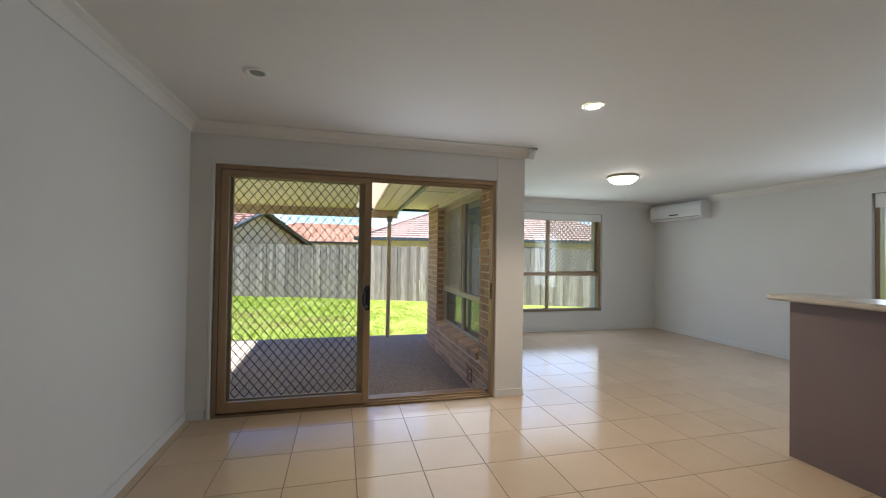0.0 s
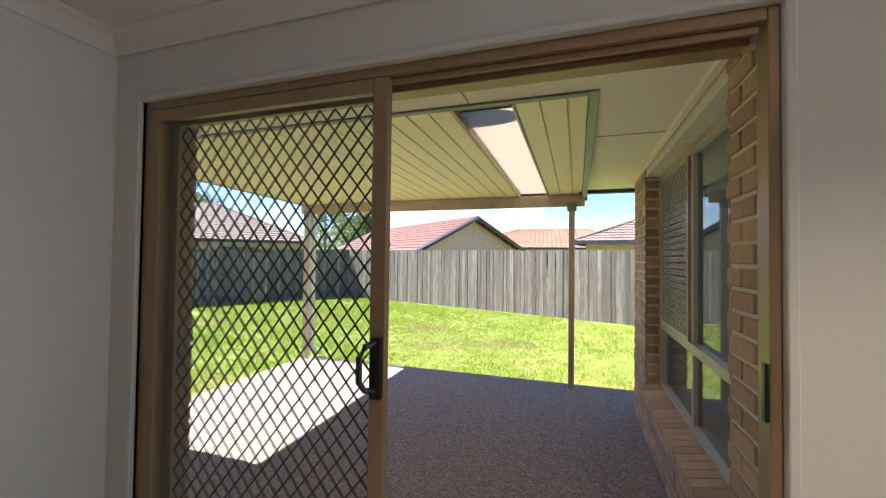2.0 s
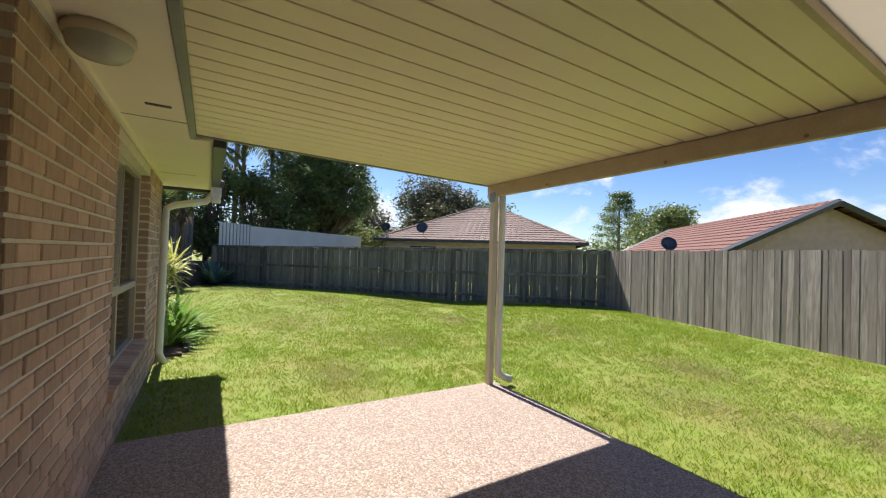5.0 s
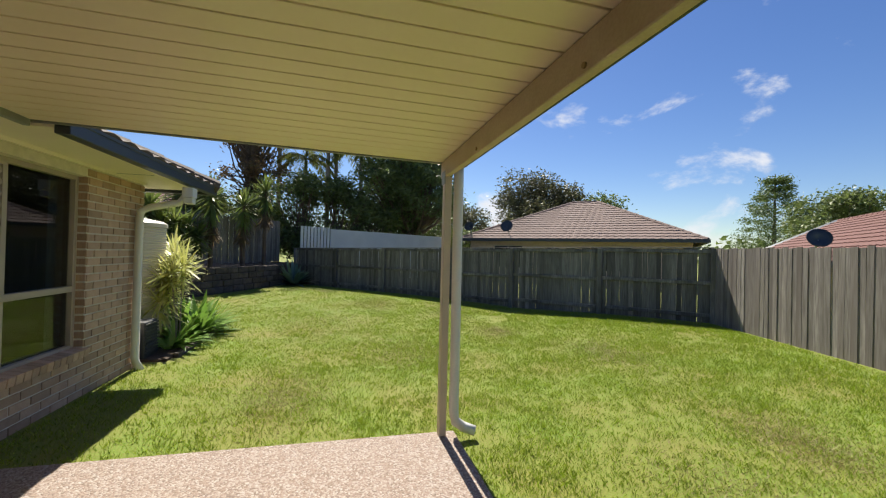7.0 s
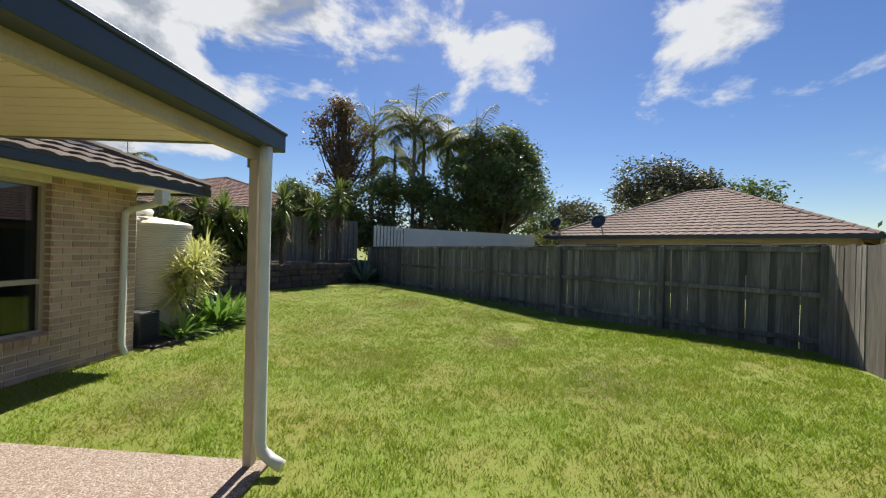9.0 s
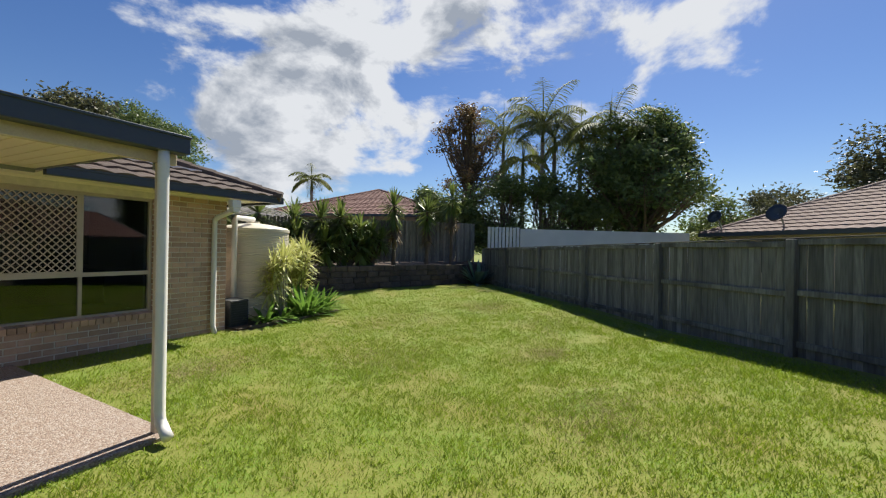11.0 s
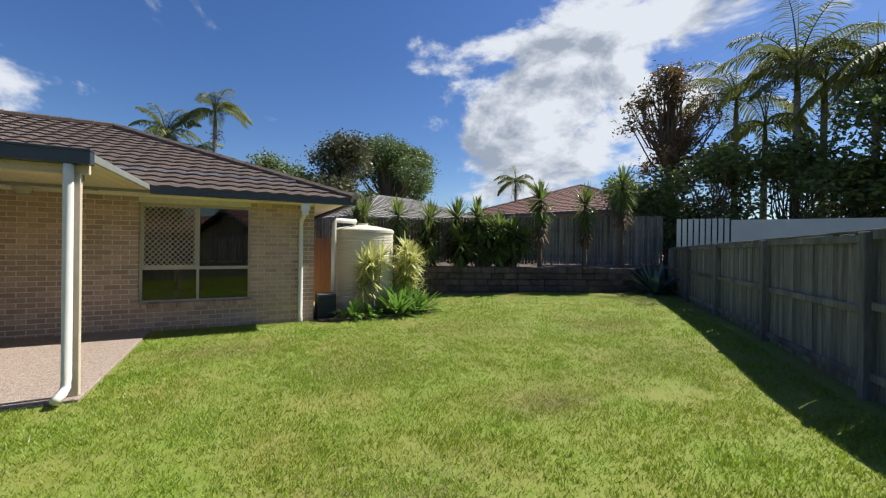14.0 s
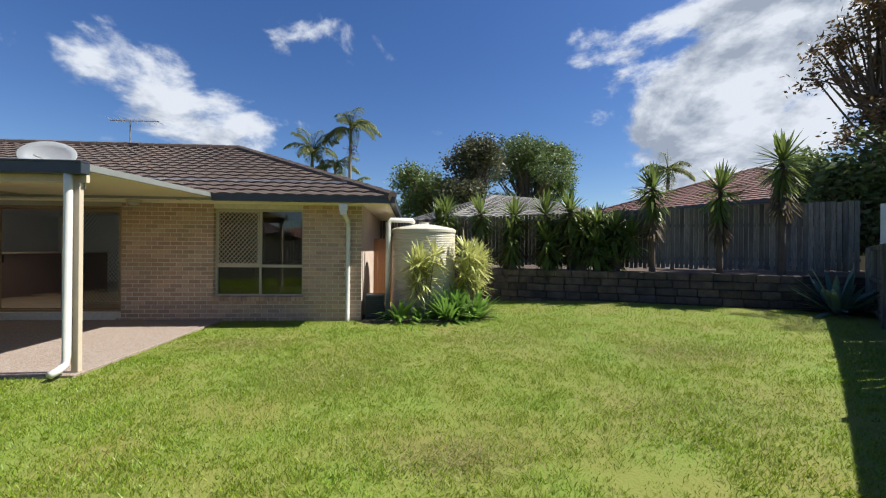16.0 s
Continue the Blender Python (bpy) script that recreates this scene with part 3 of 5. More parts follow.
window("window_1", "x", 3.84, WIN_BED, "beige aluminium bedroom window with a diamond security screen", "high", glass=GLASS_DK)
window("window_2", "y", 1.605, WIN_WING, "beige aluminium side window with a diamond security screen", "high", transom=1.0, out=-1, mid=0.53, glass=GLASS_DK)
window("window_3", "x", 6.70, WIN_NORTH, "bronze aluminium window with a diamond security screen", "high", transom=1.22, frame_mat=FRAME)
window("window_4", "y", 6.08, WIN_EAST, "bronze aluminium window onto a garden", None, transom=1.0, frame_mat=FRAME)
structure(boxes("window_sill_inner", PAINT, [(2.56, 4.76, 6.59, 6.65, 0.505, 0.53)], bevel=0.004), "white painted inner window sill", "sill")


def brick_sill(name, axis, span, face, z, out):
    """A sloping sill of bricks on edge."""
    root = structure(empty(name, *((span[0], face, z) if axis == "x" else (face, span[0], z))), "projecting brick sill under a window", "sill")
    n = int((span[1] - span[0]) / 0.086)
    w = (span[1] - span[0]) / n
    for i in range(n):
        a = span[0] + i * w
        s = Shape()
        if axis == "x":
            m = Matrix.Translation((a, face, z)) @ Matrix.Rotation(radians(-9 * out), 4, "X")
            s.box(0.004, w - 0.004, -0.09, 0.045, -0.085, 0.0, m)
        else:
            m = Matrix.Translation((face, a, z)) @ Matrix.Rotation(radians(9 * out), 4, "Y")
            s.box(-0.045 if out < 0 else -0.12, 0.12 if out < 0 else 0.045, 0.004, w - 0.004, -0.085, 0.0, m)
        at_origin(s.done("brick", BRICK, bevel=0.004), root)
    return root


brick_sill("sill_bedroom", "x", (WIN_BED[0] - 0.04, WIN_BED[1] + 0.04), FACE, WIN_BED[2] + 0.005, 1)
brick_sill("sill_wing", "y", (WIN_WING[0], WIN_WING[1]), WING, WIN_WING[2] + 0.005, -1)

# sliding door: a fixed bronze frame, a glass leaf and a screen leaf pushed to one side
door = structure(empty("door_1", 0.17, 3.7, 0.15), "bronze aluminium sliding door, half open, with a diamond security screen", "sliding door")
at_origin(boxes("frame", FRAME, [(-1.09, -1.05, 3.64, 3.87, 0.15, 2.28), (1.37, 1.40, 3.64, 3.72, 0.15, 2.28), (-1.05, 1.37, 3.64, 3.87, 2.24, 2.28), (-1.05, 1.37, 3.64, 3.87, 0.15, 0.185),
                                 (-1.05, 1.36, 3.665, 3.675, 2.215, 2.24), (-1.05, 1.36, 3.735, 3.745, 2.215, 2.24), (-1.05, 1.36, 3.665, 3.672, 0.185, 0.197), (-1.05, 1.36, 3.735, 3.742, 0.185, 0.197)], bevel=0.003), door)
at_origin(tagged(boxes("reveal", PAINT, [(-1.115, -1.09, 3.608, 3.70, FLOOR, 2.305), (1.40, 1.425, 3.608, 3.70, FLOOR, 2.305), (-1.09, 1.40, 3.608, 3.70, 2.28, 2.305)], bevel=0.003), "white painted timber reveal"), door)


def leaf(name, x0, x1, y, mat, st):
    return boxes(name, mat, [(x0, x0 + st, y - 0.018, y + 0.018, 0.2, 2.235), (x1 - st, x1, y - 0.018, y + 0.018, 0.2, 2.235), (x0 + st, x1 - st, y - 0.018, y + 0.018, 0.2, 0.29), (x0 + st, x1 - st, y - 0.018, y + 0.018, 2.18, 2.235)], bevel=0.003)


glass_leaf = at_origin(leaf("glass_leaf", -1.045, 0.195, 3.65, FRAME, 0.06), door)
pane = at_origin(boxes("pane", GLASS, [(-0.985, 0.135, 3.646, 3.654, 0.29, 2.18)]), door)
pane.visible_shadow = False
at_origin(leaf("screen_leaf", -1.03, 0.145, 3.735, FRAME, 0.06), door)
s = diamond_grille(Shape(), -0.97, 0.085, 0.29, 2.18, lambda u, z, n: (u, 3.735 + n, z), w=0.0735, h=0.0945, bar=0.0027)
at_origin(s.done("diamond_screen", GRILLE), door)
s = Shape().box(0.148, 0.188, 3.61, 3.632, 1.04, 1.26)
s.tube([(0.165, 3.615, 1.07), (0.145, 3.58, 1.08), (0.13, 3.565, 1.11), (0.13, 3.565, 1.20), (0.145, 3.58, 1.235), (0.165, 3.615, 1.245)], 0.012, 8)
at_origin(s.done("handle", BLACK, bevel=0.0), door)
at_origin(boxes("latch", BLACK, [(1.35, 1.362, 3.62, 3.645, 1.12, 1.28), (0.143, 0.15, 3.72, 3.75, 1.02, 1.36)], bevel=0.003), door)

# ---- pergola ----
PX0, PX1, PY0, PY1, PZ = -3.19, 0.92, 4.44, 7.50, 2.435
FALL = Matrix(((1, 0, 0, 0), (0, 1, 0, 0), (0, -0.0245, 1, 0.0245 * PY0), (0, 0, 0, 1)))  # the roof falls a little to the beam
pergola = tagged(empty("pergola", -1.1, 6.0, 0.0), "cream flat-roofed patio cover with ribbed panels and a clear strip", "pergola")
n = 0
x = PX0
while x < PX1 - 0.02:  # ribbed roof panels, run from the house to the beam
    if 0.16 <= x < 0.50:
        x = 0.52
        continue
    w = min(0.145, PX1 - x, (0.16 - x) if x < 0.16 and x + 0.145 > 0.16 else 9)
    at_origin(Shape().box(x + 0.006, x + w - 0.004, PY0, PY1, PZ, PZ + 0.03, FALL).box(x - 0.012, x + 0.014, PY0, PY1, PZ + 0.02, PZ + 0.05, FALL).done("panel", PANEL, bevel=0.002), pergola)
    x += w
sheet = material("clear_roof_sheet", (0.5, 0.45, 0.35), 0.35, var=0.05, bump=0.02)
t = sheet.node_tree
tr, mx = t.nodes.new("ShaderNodeBsdfTranslucent"), t.nodes.new("ShaderNodeMixShader")
tr.inputs[0].default_value, mx.inputs[0].default_value = (0.52, 0.48, 0.41, 1), 0.75
t.links.new(t.nodes["Principled BSDF"].outputs[0], mx.inputs[1])
t.links.new(tr.outputs[0], mx.inputs[2])
t.links.new(mx.outputs[0], t.nodes["Material Output"].inputs[0])
at_origin(boxes("clear_strip", sheet, [(0.17, 0.505, PY0, PY1, PZ + 0.035, PZ + 0.04)], m=FALL), pergola)
at_origin(boxes("strip_trim", BEAM, [(0.145, 0.17, PY0, PY1, PZ - 0.012, PZ + 0.05), (0.505, 0.522, PY0, PY1, PZ - 0.004, PZ + 0.05)], m=FALL), pergola)
at_origin(boxes("flashing", FLASH, [(PX0, PX1, PY0 - 0.045, PY0, SOFF - 0.012, PZ + 0.05), (PX1, PX1 + 0.05, PY0 - 0.045, PY1, SOFF - 0.008, PZ + 0.06)], bevel=0.003, m=FALL), pergola)
at_origin(boxes("side_channel", FLASH, [(PX0 - 0.025, PX0, PY0 - 0.1, PY1, PZ - 0.012, PZ + 0.07)], bevel=0.003, m=FALL), pergola)
at_origin(boxes("beam", BEAM, [(PX0, PX1 + 0.03, 7.44, 7.49, 2.212, 2.358)], bevel=0.005), pergola)
at_origin(boxes("gutter", FASCIA, [(PX0 - 0.04, PX1 + 0.06, 7.493, 7.62, 2.30, 2.43), (PX0 - 0.045, PX1 + 0.065, 7.505, 7.632, 2.425, 2.45)], bevel=0.005), pergola)
for px, pw in ((-3.085, 0.04), (0.80, 0.035)):
    at_origin(boxes("post", POST, [(px - pw, px + pw, 7.442, 7.505, 0.0, 2.212)], bevel=0.005), pergola)
    at_origin(boxes("bracket", FLASH, [(px - 0.055, px + 0.055, 7.436, 7.443, 2.15, 2.26)]), pergola)
for bx in (-2.2, -1.0, -0.2, 0.62):
    at_origin(Shape().tube([(bx, 7.432, 2.24), (bx, 7.44, 2.24)], 0.012, 8).done("bolt", FRAME), pergola)


def downpipe(name, pts, label, r=0.045, clips=()):
    s = Shape().tube(pts, r, 14)
    root = tagged(empty(name, *pts[-1]), label, "downpipe")
    at_origin(s.done("pipe", PVC, smooth=True), root)
    if clips:
        at_origin(boxes("clip", PVC, [(pts[1][0] - r - 0.012, pts[1][0] + r + 0.012, pts[1][1] - r - 0.006, pts[1][1] + r + 0.006, z, z + 0.03) for z in clips]), root)
    return root


downpipe("downpipe", [(-3.05, 7.565, 2.31), (-3.05, 7.565, 2.2), (-3.05, 7.565, 2.1), (-3.05, 7.57, 0.2), (-3.05, 7.585, 0.12), (-3.04, 7.66, 0.07), (-3.02, 7.75, 0.04)], "cream pipe down the pergola post with a bent foot", 0.042)
dp = downpipe("downpipe", [(-5.66, 4.58, 2.24), (-5.66, 4.5, 2.13), (-5.66, 4.15, 2.05), (-5.66, 4.065, 2.0), (-5.66, 4.05, 1.9), (-5.66, 4.045, 0.12), (-5.66, 4.06, 0.05), (-5.66, 4.12, -0.06)], "cream painted pipe on the corner of the brick wall", 0.045)
at_origin(boxes("rain_head", PVC, [(-5.74, -5.58, 4.55, 4.68, 2.20, 2.33), (-5.72, -5.60, 4.565, 4.67, 2.12, 2.2)], bevel=0.006), dp)

# eave lamp, vent, wall vent
lamp = tagged(empty("outdoor_lamp", -1.50, 4.13, SOFF), "round bulkhead lamp with a frosted dome under the eave", "lamp")
at_origin(Shape().lathe([(0.0, SOFF), (0.125, SOFF), (0.13, SOFF - 0.03), (0.12, SOFF - 0.045), (0, SOFF - 0.045)], -1.50, 4.13).done("base", POST, smooth=True), lamp)
dome = material("frosted_dome", (0.45, 0.43, 0.36), 0.25, var=0.04)
at_origin(Shape().lathe([(0.118, SOFF - 0.045), (0.108, SOFF - 0.08), (0.085, SOFF - 0.105), (0.03, SOFF - 0.118), (0, SOFF - 0.119)], -1.50, 4.13).done("dome", dome, smooth=True), lamp)
tagged(boxes("eave_vent", BLACK, [(-2.44, -2.40, 4.18, 4.32, SOFF - 0.004, SOFF)]), "small dark slot in the eave soffit", "vent")
terracotta = material("terracotta", (0.25, 0.11, 0.06), 0.9, var=0.2)
tagged(boxes("wall_vent", terracotta, [(WING - 0.006, WING + 0.01, 4.42, 4.58, 0.05, 0.068), (WING - 0.006, WING + 0.01, 4.42, 4.58, 0.192, 0.21), (WING - 0.006, WING + 0.01, 4.42, 4.44, 0.068, 0.192), (WING - 0.006, WING + 0.01, 4.56, 4.58, 0.068, 0.192), (WING - 0.003, WING + 0.01, 4.44, 4.56, 0.125, 0.135)]), "open terracotta brick vent low in the wall", "vent")

# ---- interior things ----
ac = tagged(empty("air_conditioner", 5.97, 5.75, 2.2), "white wall-mounted split air conditioner", "air conditioner")
s = Shape()
prof = [(5.97, 2.245), (5.83, 2.245), (5.785, 2.275), (5.765, 2.335), (5.765, 2.475), (5.79, 2.53), (5.97, 2.535)]
k = len(prof)
s.poly([(px, yy, pz) for yy in (5.37, 6.50) for px, pz in prof], [tuple(range(k)), tuple(reversed(range(k, 2 * k)))] + [(i, (i + 1) % k, k + (i + 1) % k, k + i) for i in range(k)])
at_origin(s.done("body", PLASTIC, bevel=0.008), ac)
at_origin(boxes("louvre", FLASH, [(5.775, 5.80, 5.42, 6.45, 2.272, 2.285)]), ac)
at_origin(boxes("display", BLACK, [(5.76, 5.77, 5.84, 6.04, 2.32, 2.34)]), ac)
oy = tagged(empty("ceiling_lamp", 3.46, 4.4, CEILING), "frosted glass oyster ceiling lamp, lit", "lamp")
at_origin(Shape().lathe([(0, CEILING), (0.19, CEILING), (0.195, CEILING - 0.025), (0.18, CEILING - 0.035)], 3.46, 4.4, 32).done("rim", FRAME_LT, smooth=True), oy)
at_origin(Shape().lathe([(0.18, CEILING - 0.03), (0.155, CEILING - 0.07), (0.10, CEILING - 0.10), (0, CEILING - 0.115)], 3.46, 4.4, 32).done("dome", glow("lit_frosted_glass", (1.0, 0.86, 0.66), 1.6), smooth=True), oy)


def downlight(x, y, lit):
    root = tagged(empty("downlight", x, y, CEILING), "recessed ceiling downlight, " + ("lit warm" if lit else "switched off"), "downlight", group="ceiling downlights")
    at_origin(Shape().lathe([(0.04, CEILING + 0.0), (0.045, CEILING - 0.006), (0.066, CEILING - 0.008), (0.072, CEILING - 0.001)], x, y, 28).done("rim", PLASTIC, smooth=True), root)
    at_origin(Shape().lathe([(0.047, CEILING - 0.003), (0.0, CEILING - 0.0029)], x, y, 20).done("bulb", glow("lit_bulb", (1.0, 0.80, 0.5), 14.0) if lit else FLASH), root)


downlight(1.63, 2.41, True)
downlight(-0.57, 2.51, False)
spot = new("downlight_light", bpy.data.lights.new("downlight_light", "SPOT"))
spot.data.energy, spot.data.color, spot.data.spot_size, spot.data.spot_blend, spot.data.shadow_soft_size = 9, (1.0, 0.8, 0.55), radians(120), 0.8, 0.04
spot.matrix_world = pose(1.63, 2.41, CEILING - 0.03)
bar = tagged(empty("breakfast_bar", 3.3, 1.0, FLOOR), "brown panelled raised bar with a speckled stone-look top", "bar")
at_origin(boxes("panel", BAR, [(3.02, 3.16, -1.5, 2.10, FLOOR, 1.262)], bevel=0.003), bar)
at_origin(boxes("top", BENCH, [(2.93, 3.36, -1.5, 2.2, 1.262, 1.302)], bevel=0.012), bar)
tagged(boxes("roller_blind", PLASTIC, [(2.57, 4.75, 6.62, 6.645, 2.22, 2.355)], bevel=0.006), "white roller blind rolled up at the window head", "blind")
tagged(boxes("roller_blind", PLASTIC, [(5.99, 6.02, 1.87, 3.24, 2.18, 2.345)], bevel=0.006), "white roller blind rolled up at the window head", "blind")

# ---- fences ----


def paling_fence(name, p, q, top0, top1, mat, label, parts, rails_side=None, gap=0.0, step=2.35, low=-0.02):
    """Upright palings, posts and rails between two plan points; rails_side: the side on which they show."""
    p, q = Vector((*p, 0)), Vector((*q, 0))
    d = (q - p).normalized()
    nrm = Vector((-d.y, d.x, 0))
    length = (q - p).length
    root = structure(empty(name, p.x, p.y, 0), label, "fence")
    rng = random.Random(name)
    w, n = 0.098, int(length / (0.098 + gap))
    rest = Shape()
    unit = Shape().box(-w / 2, w / 2, -0.008, 0.008, 0, 1).done("paling", mat, bevel=0.0)
    me = unit.data
    bpy.data.objects.remove(unit)
    for i in range(n):
        a = (i + 0.5) * length / n
        c = p + d * a
        zb = ground_z(c.x, c.y) + low
        zt = top0 + (top1 - top0) * a / length + rng.uniform(-0.014, 0.014)
        turn = Matrix(((d.x, nrm.x, 0, 0), (d.y, nrm.y, 0, 0), (0, 0, 1, 0), (0, 0, 0, 1)))
        m = Matrix.Translation((c.x, c.y, zb)) @ Matrix.Translation(nrm * rng.uniform(-0.007, 0.007)) @ turn @ Matrix.Rotation(rng.uniform(-0.012, 0.012), 4, "Y") @ Matrix.Diagonal((rng.uniform(0.93, 1.05), 1, zt - zb, 1))
        if parts[0] <= i < parts[1]:
            ob = new("paling", me)
            ob.matrix_world = m
            at_origin(ob, root)
        else:
            rest.box(-w / 2, w / 2, -0.008, 0.008, 0, 1, m)
    if rest.v:
        at_origin(tagged(rest.done("palings", mat), kind="stuff"), root)
    if rails_side:
        off = nrm * rails_side
        k = round(length / step)
        turn = Matrix(((d.x, nrm.x, 0, 0), (d.y, nrm.y, 0, 0), (0, 0, 1, 0), (0, 0, 0, 1)))
        for j in range(k + 1):
            c = p + d * (length * j / k) + off * 0.06
            zb, zt = ground_z(c.x, c.y) - 0.05, top0 + (top1 - top0) * j / k
            at_origin(Shape().box(-0.055, 0.055, -0.05, 0.05, zb, zt + 0.01, Matrix.Translation((c.x, c.y, 0)) @ turn).done("fence_post", mat, bevel=0.006), root)
        for frac in (0.1, 0.53, 0.965):
            for j in range(k):
                c0, c1 = p + d * (length * j / k + 0.056), p + d * (length * (j + 1) / k - 0.056)
                z0 = top0 + (top1 - top0) * j / k
                zz = ground_z(c0.x, c0.y) * (1 - frac) + z0 * frac + rng.uniform(-0.012, 0.012)
                m = Matrix.Translation((c0.x, c0.y, zz)) @ Matrix.Translation(off * 0.034) @ turn
                at_origin(Shape().box(0, (c1 - c0).length, -0.022, 0.022, -0.04, 0.04, m).done("rail", mat, bevel=0.005), root)
        at_origin(Shape().box(0, length, -0.06, 0.06, 0.0, 0.02, Matrix.Translation((p.x, p.y, top0 + 0.012)) @ Matrix.Rotation(-math.atan2(top0 - top1, length), 4, Vector((-d.y, d.x, 0)) * -1) @ turn).done("capping", mat, bevel=0.004), root)
    return root


CORNER, FAR_END = (-6.70, 14.34), (-16.7, 4.75)
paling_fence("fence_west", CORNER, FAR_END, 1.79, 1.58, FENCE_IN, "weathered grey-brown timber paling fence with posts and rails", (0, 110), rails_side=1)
paling_fence("fence_north", (-6.64, 14.30), (13.5, 8.75), 1.79, 1.76, FENCE, "weathered silver-grey timber paling fence", (0, 130), step=2.4)

# neighbour's pale sheet fence behind
wf = structure(empty("neighbour_fence", -16.7, 4.75, 0), "white painted metal sheet fence of a neighbour", "fence")
pa, pb = Vector((-16.7, 4.85, 0)), Vector((-22.2, 12.3, 0))
dd = (pb - pa).normalized()
turn = Matrix(((dd.x, -dd.y, 0, 0), (dd.y, dd.x, 0, 0), (0, 0, 1, 0), (0, 0, 0, 1)))
at_origin(Shape().box(1.42, (pb - pa).length, -0.01, 0.01, 0, 2.45, Matrix.Translation(pa) @ turn).done("sheet", WHITE), wf)
for j in range(9):
    ob = at_origin(Shape().box(j * 0.155 + 0.02, j * 0.155 + 0.135, -0.012, 0.012, 1.2, 2.5, Matrix.Translation(pa) @ turn).done("slat", WHITE), wf)

# ---- retaining wall with a fence and garden on top ----
RA, RB = Vector((-6.9, 0.55, 0)), Vector((-16.6, 4.72, 0))
rd = (RB - RA).normalized()
rn = Vector((-rd.y, rd.x, 0))  # to the higher side
if rn.y > 0:
    rn = -rn
rturn = Matrix(((rd.x, rn.x, 0, 0), (rd.y, rn.y, 0, 0), (0, 0, 1, 0), (0, 0, 0, 1)))
RL = (RB - RA).length
retain = structure(empty("retaining_wall", RA.x, RA.y, 0), "dark rough-faced block retaining wall below a garden bed", "retaining wall")
rng = random.Random(5)
for row in range(5):
    u = -0.2 * (row % 2)
    while u < RL:
        l = rng.uniform(0.36, 0.5)
        m = Matrix.Translation((RA.x, RA.y, 0.0 + row * 0.19)) @ rturn @ Matrix.Translation((u, 0.03 * row + rng.uniform(-0.02, 0.02), 0)) @ Matrix.Rotation(rng.uniform(-0.03, 0.03), 4, "Z")
        at_origin(Shape().box(0.006, l - 0.006, -0.02, 0.25, 0.006, 0.186, m).done("block", STONE, bevel=0.018), retain)
        u += l
structure(Shape().box(-6, RL + 2.5, 0.2, 14, -0.3, 0.93, Matrix.Translation((RA.x, RA.y, 0)) @ rturn).done("garden_bed", SOIL), "raised soil and mulch garden bed", "garden bed")
PF = RA + rn * 0.95


def raised(u, off=0.5):
    c = RA + rd * u + rn * off
    return c.x, c.y, 0.93


fence_root = structure(empty("fence_south", PF.x, PF.y, 0.93), "weathered timber paling fence above the retaining wall", "fence")
rest = Shape()
u, i = -5.0, 0
while u < RL + 0.4:
    zt = 2.42 + 0.26 * max(0, u) / RL + rng.uniform(-0.02, 0.02)
    m = Matrix.Translation((PF.x, PF.y, 0)) @ rturn @ Matrix.Translation((u, rng.uniform(-0.006, 0.006), 0))
    rest.box(-0.046, 0.046, -0.008, 0.008, 1.02 + rng.uniform(-0.03, 0.03), zt, m)
    u += 0.108
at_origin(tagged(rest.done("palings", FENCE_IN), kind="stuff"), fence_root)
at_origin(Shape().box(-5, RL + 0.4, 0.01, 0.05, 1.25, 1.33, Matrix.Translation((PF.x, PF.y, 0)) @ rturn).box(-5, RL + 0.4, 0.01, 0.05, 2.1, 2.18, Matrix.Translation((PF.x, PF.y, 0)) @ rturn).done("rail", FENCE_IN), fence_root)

# ---- plants ----


def rosette(s, base, n, length, width, rng, lift=(0.1, 1.3), droop=(0.2, 0.9)):
    for _ in range(n):
        a, e = rng.uniform(0, 2 * math.pi), rng.uniform(*lift)
        d = Vector((math.cos(a) * math.cos(e), math.sin(a) * math.cos(e), math.sin(e)))
        s.strap(Vector(base) + d * 0.03, d, length * rng.uniform(0.75, 1.1), width, rng.uniform(*droop))
    return s


def yucca(x, y, z, height, heads, rng, label="tall yucca with a spiky green crown and dry skirt", spread=0.25, leaf_len=0.68, skirt=True):
    root = tagged(empty("yucca", x, y, z), label, "yucca", group="yuccas on the garden bed")
    trunk, green, dry = Shape(), Shape(), Shape()
    for h in range(heads):
        a = rng.uniform(0, 6.28)
        top = height * (1 if h == 0 else rng.uniform(0.5, 0.92)) - leaf_len * 0.75
        tx, ty = x + spread * math.cos(a) * (h > 0), y + spread * math.sin(a) * (h > 0)
        trunk.tube([(x, y, z - 0.05), ((x + tx) / 2, (y + ty) / 2, z + top * 0.5), (tx, ty, z + top)], [0.08, 0.06, 0.045], 8)
        rosette(green, (tx, ty, z + top), 80, leaf_len, 0.075, rng, (-0.5, 1.5), (0.0, 0.55))
        rosette(green, (tx, ty, z + top - 0.18), 50, leaf_len, 0.075, rng, (-0.9, 0.5), (0.1, 0.6))
        if skirt:
            for k in range(5):
                rosette(dry if k > 1 else green, (tx, ty, z + top - 0.3 - 0.16 * k), 26, leaf_len * 0.85, 0.06, rng, (-1.35, -0.6), (0.1, 0.5))
    at_origin(trunk.done("trunk", BARK), root)
    at_origin(tagged(green.done("leaves", YUCCA_LEAF), kind="stuff"), root)
    if dry.v:
        at_origin(tagged(dry.done("dry_leaves", YUCCA_DRY), "hanging dry leaves", kind="stuff"), root)
    return root


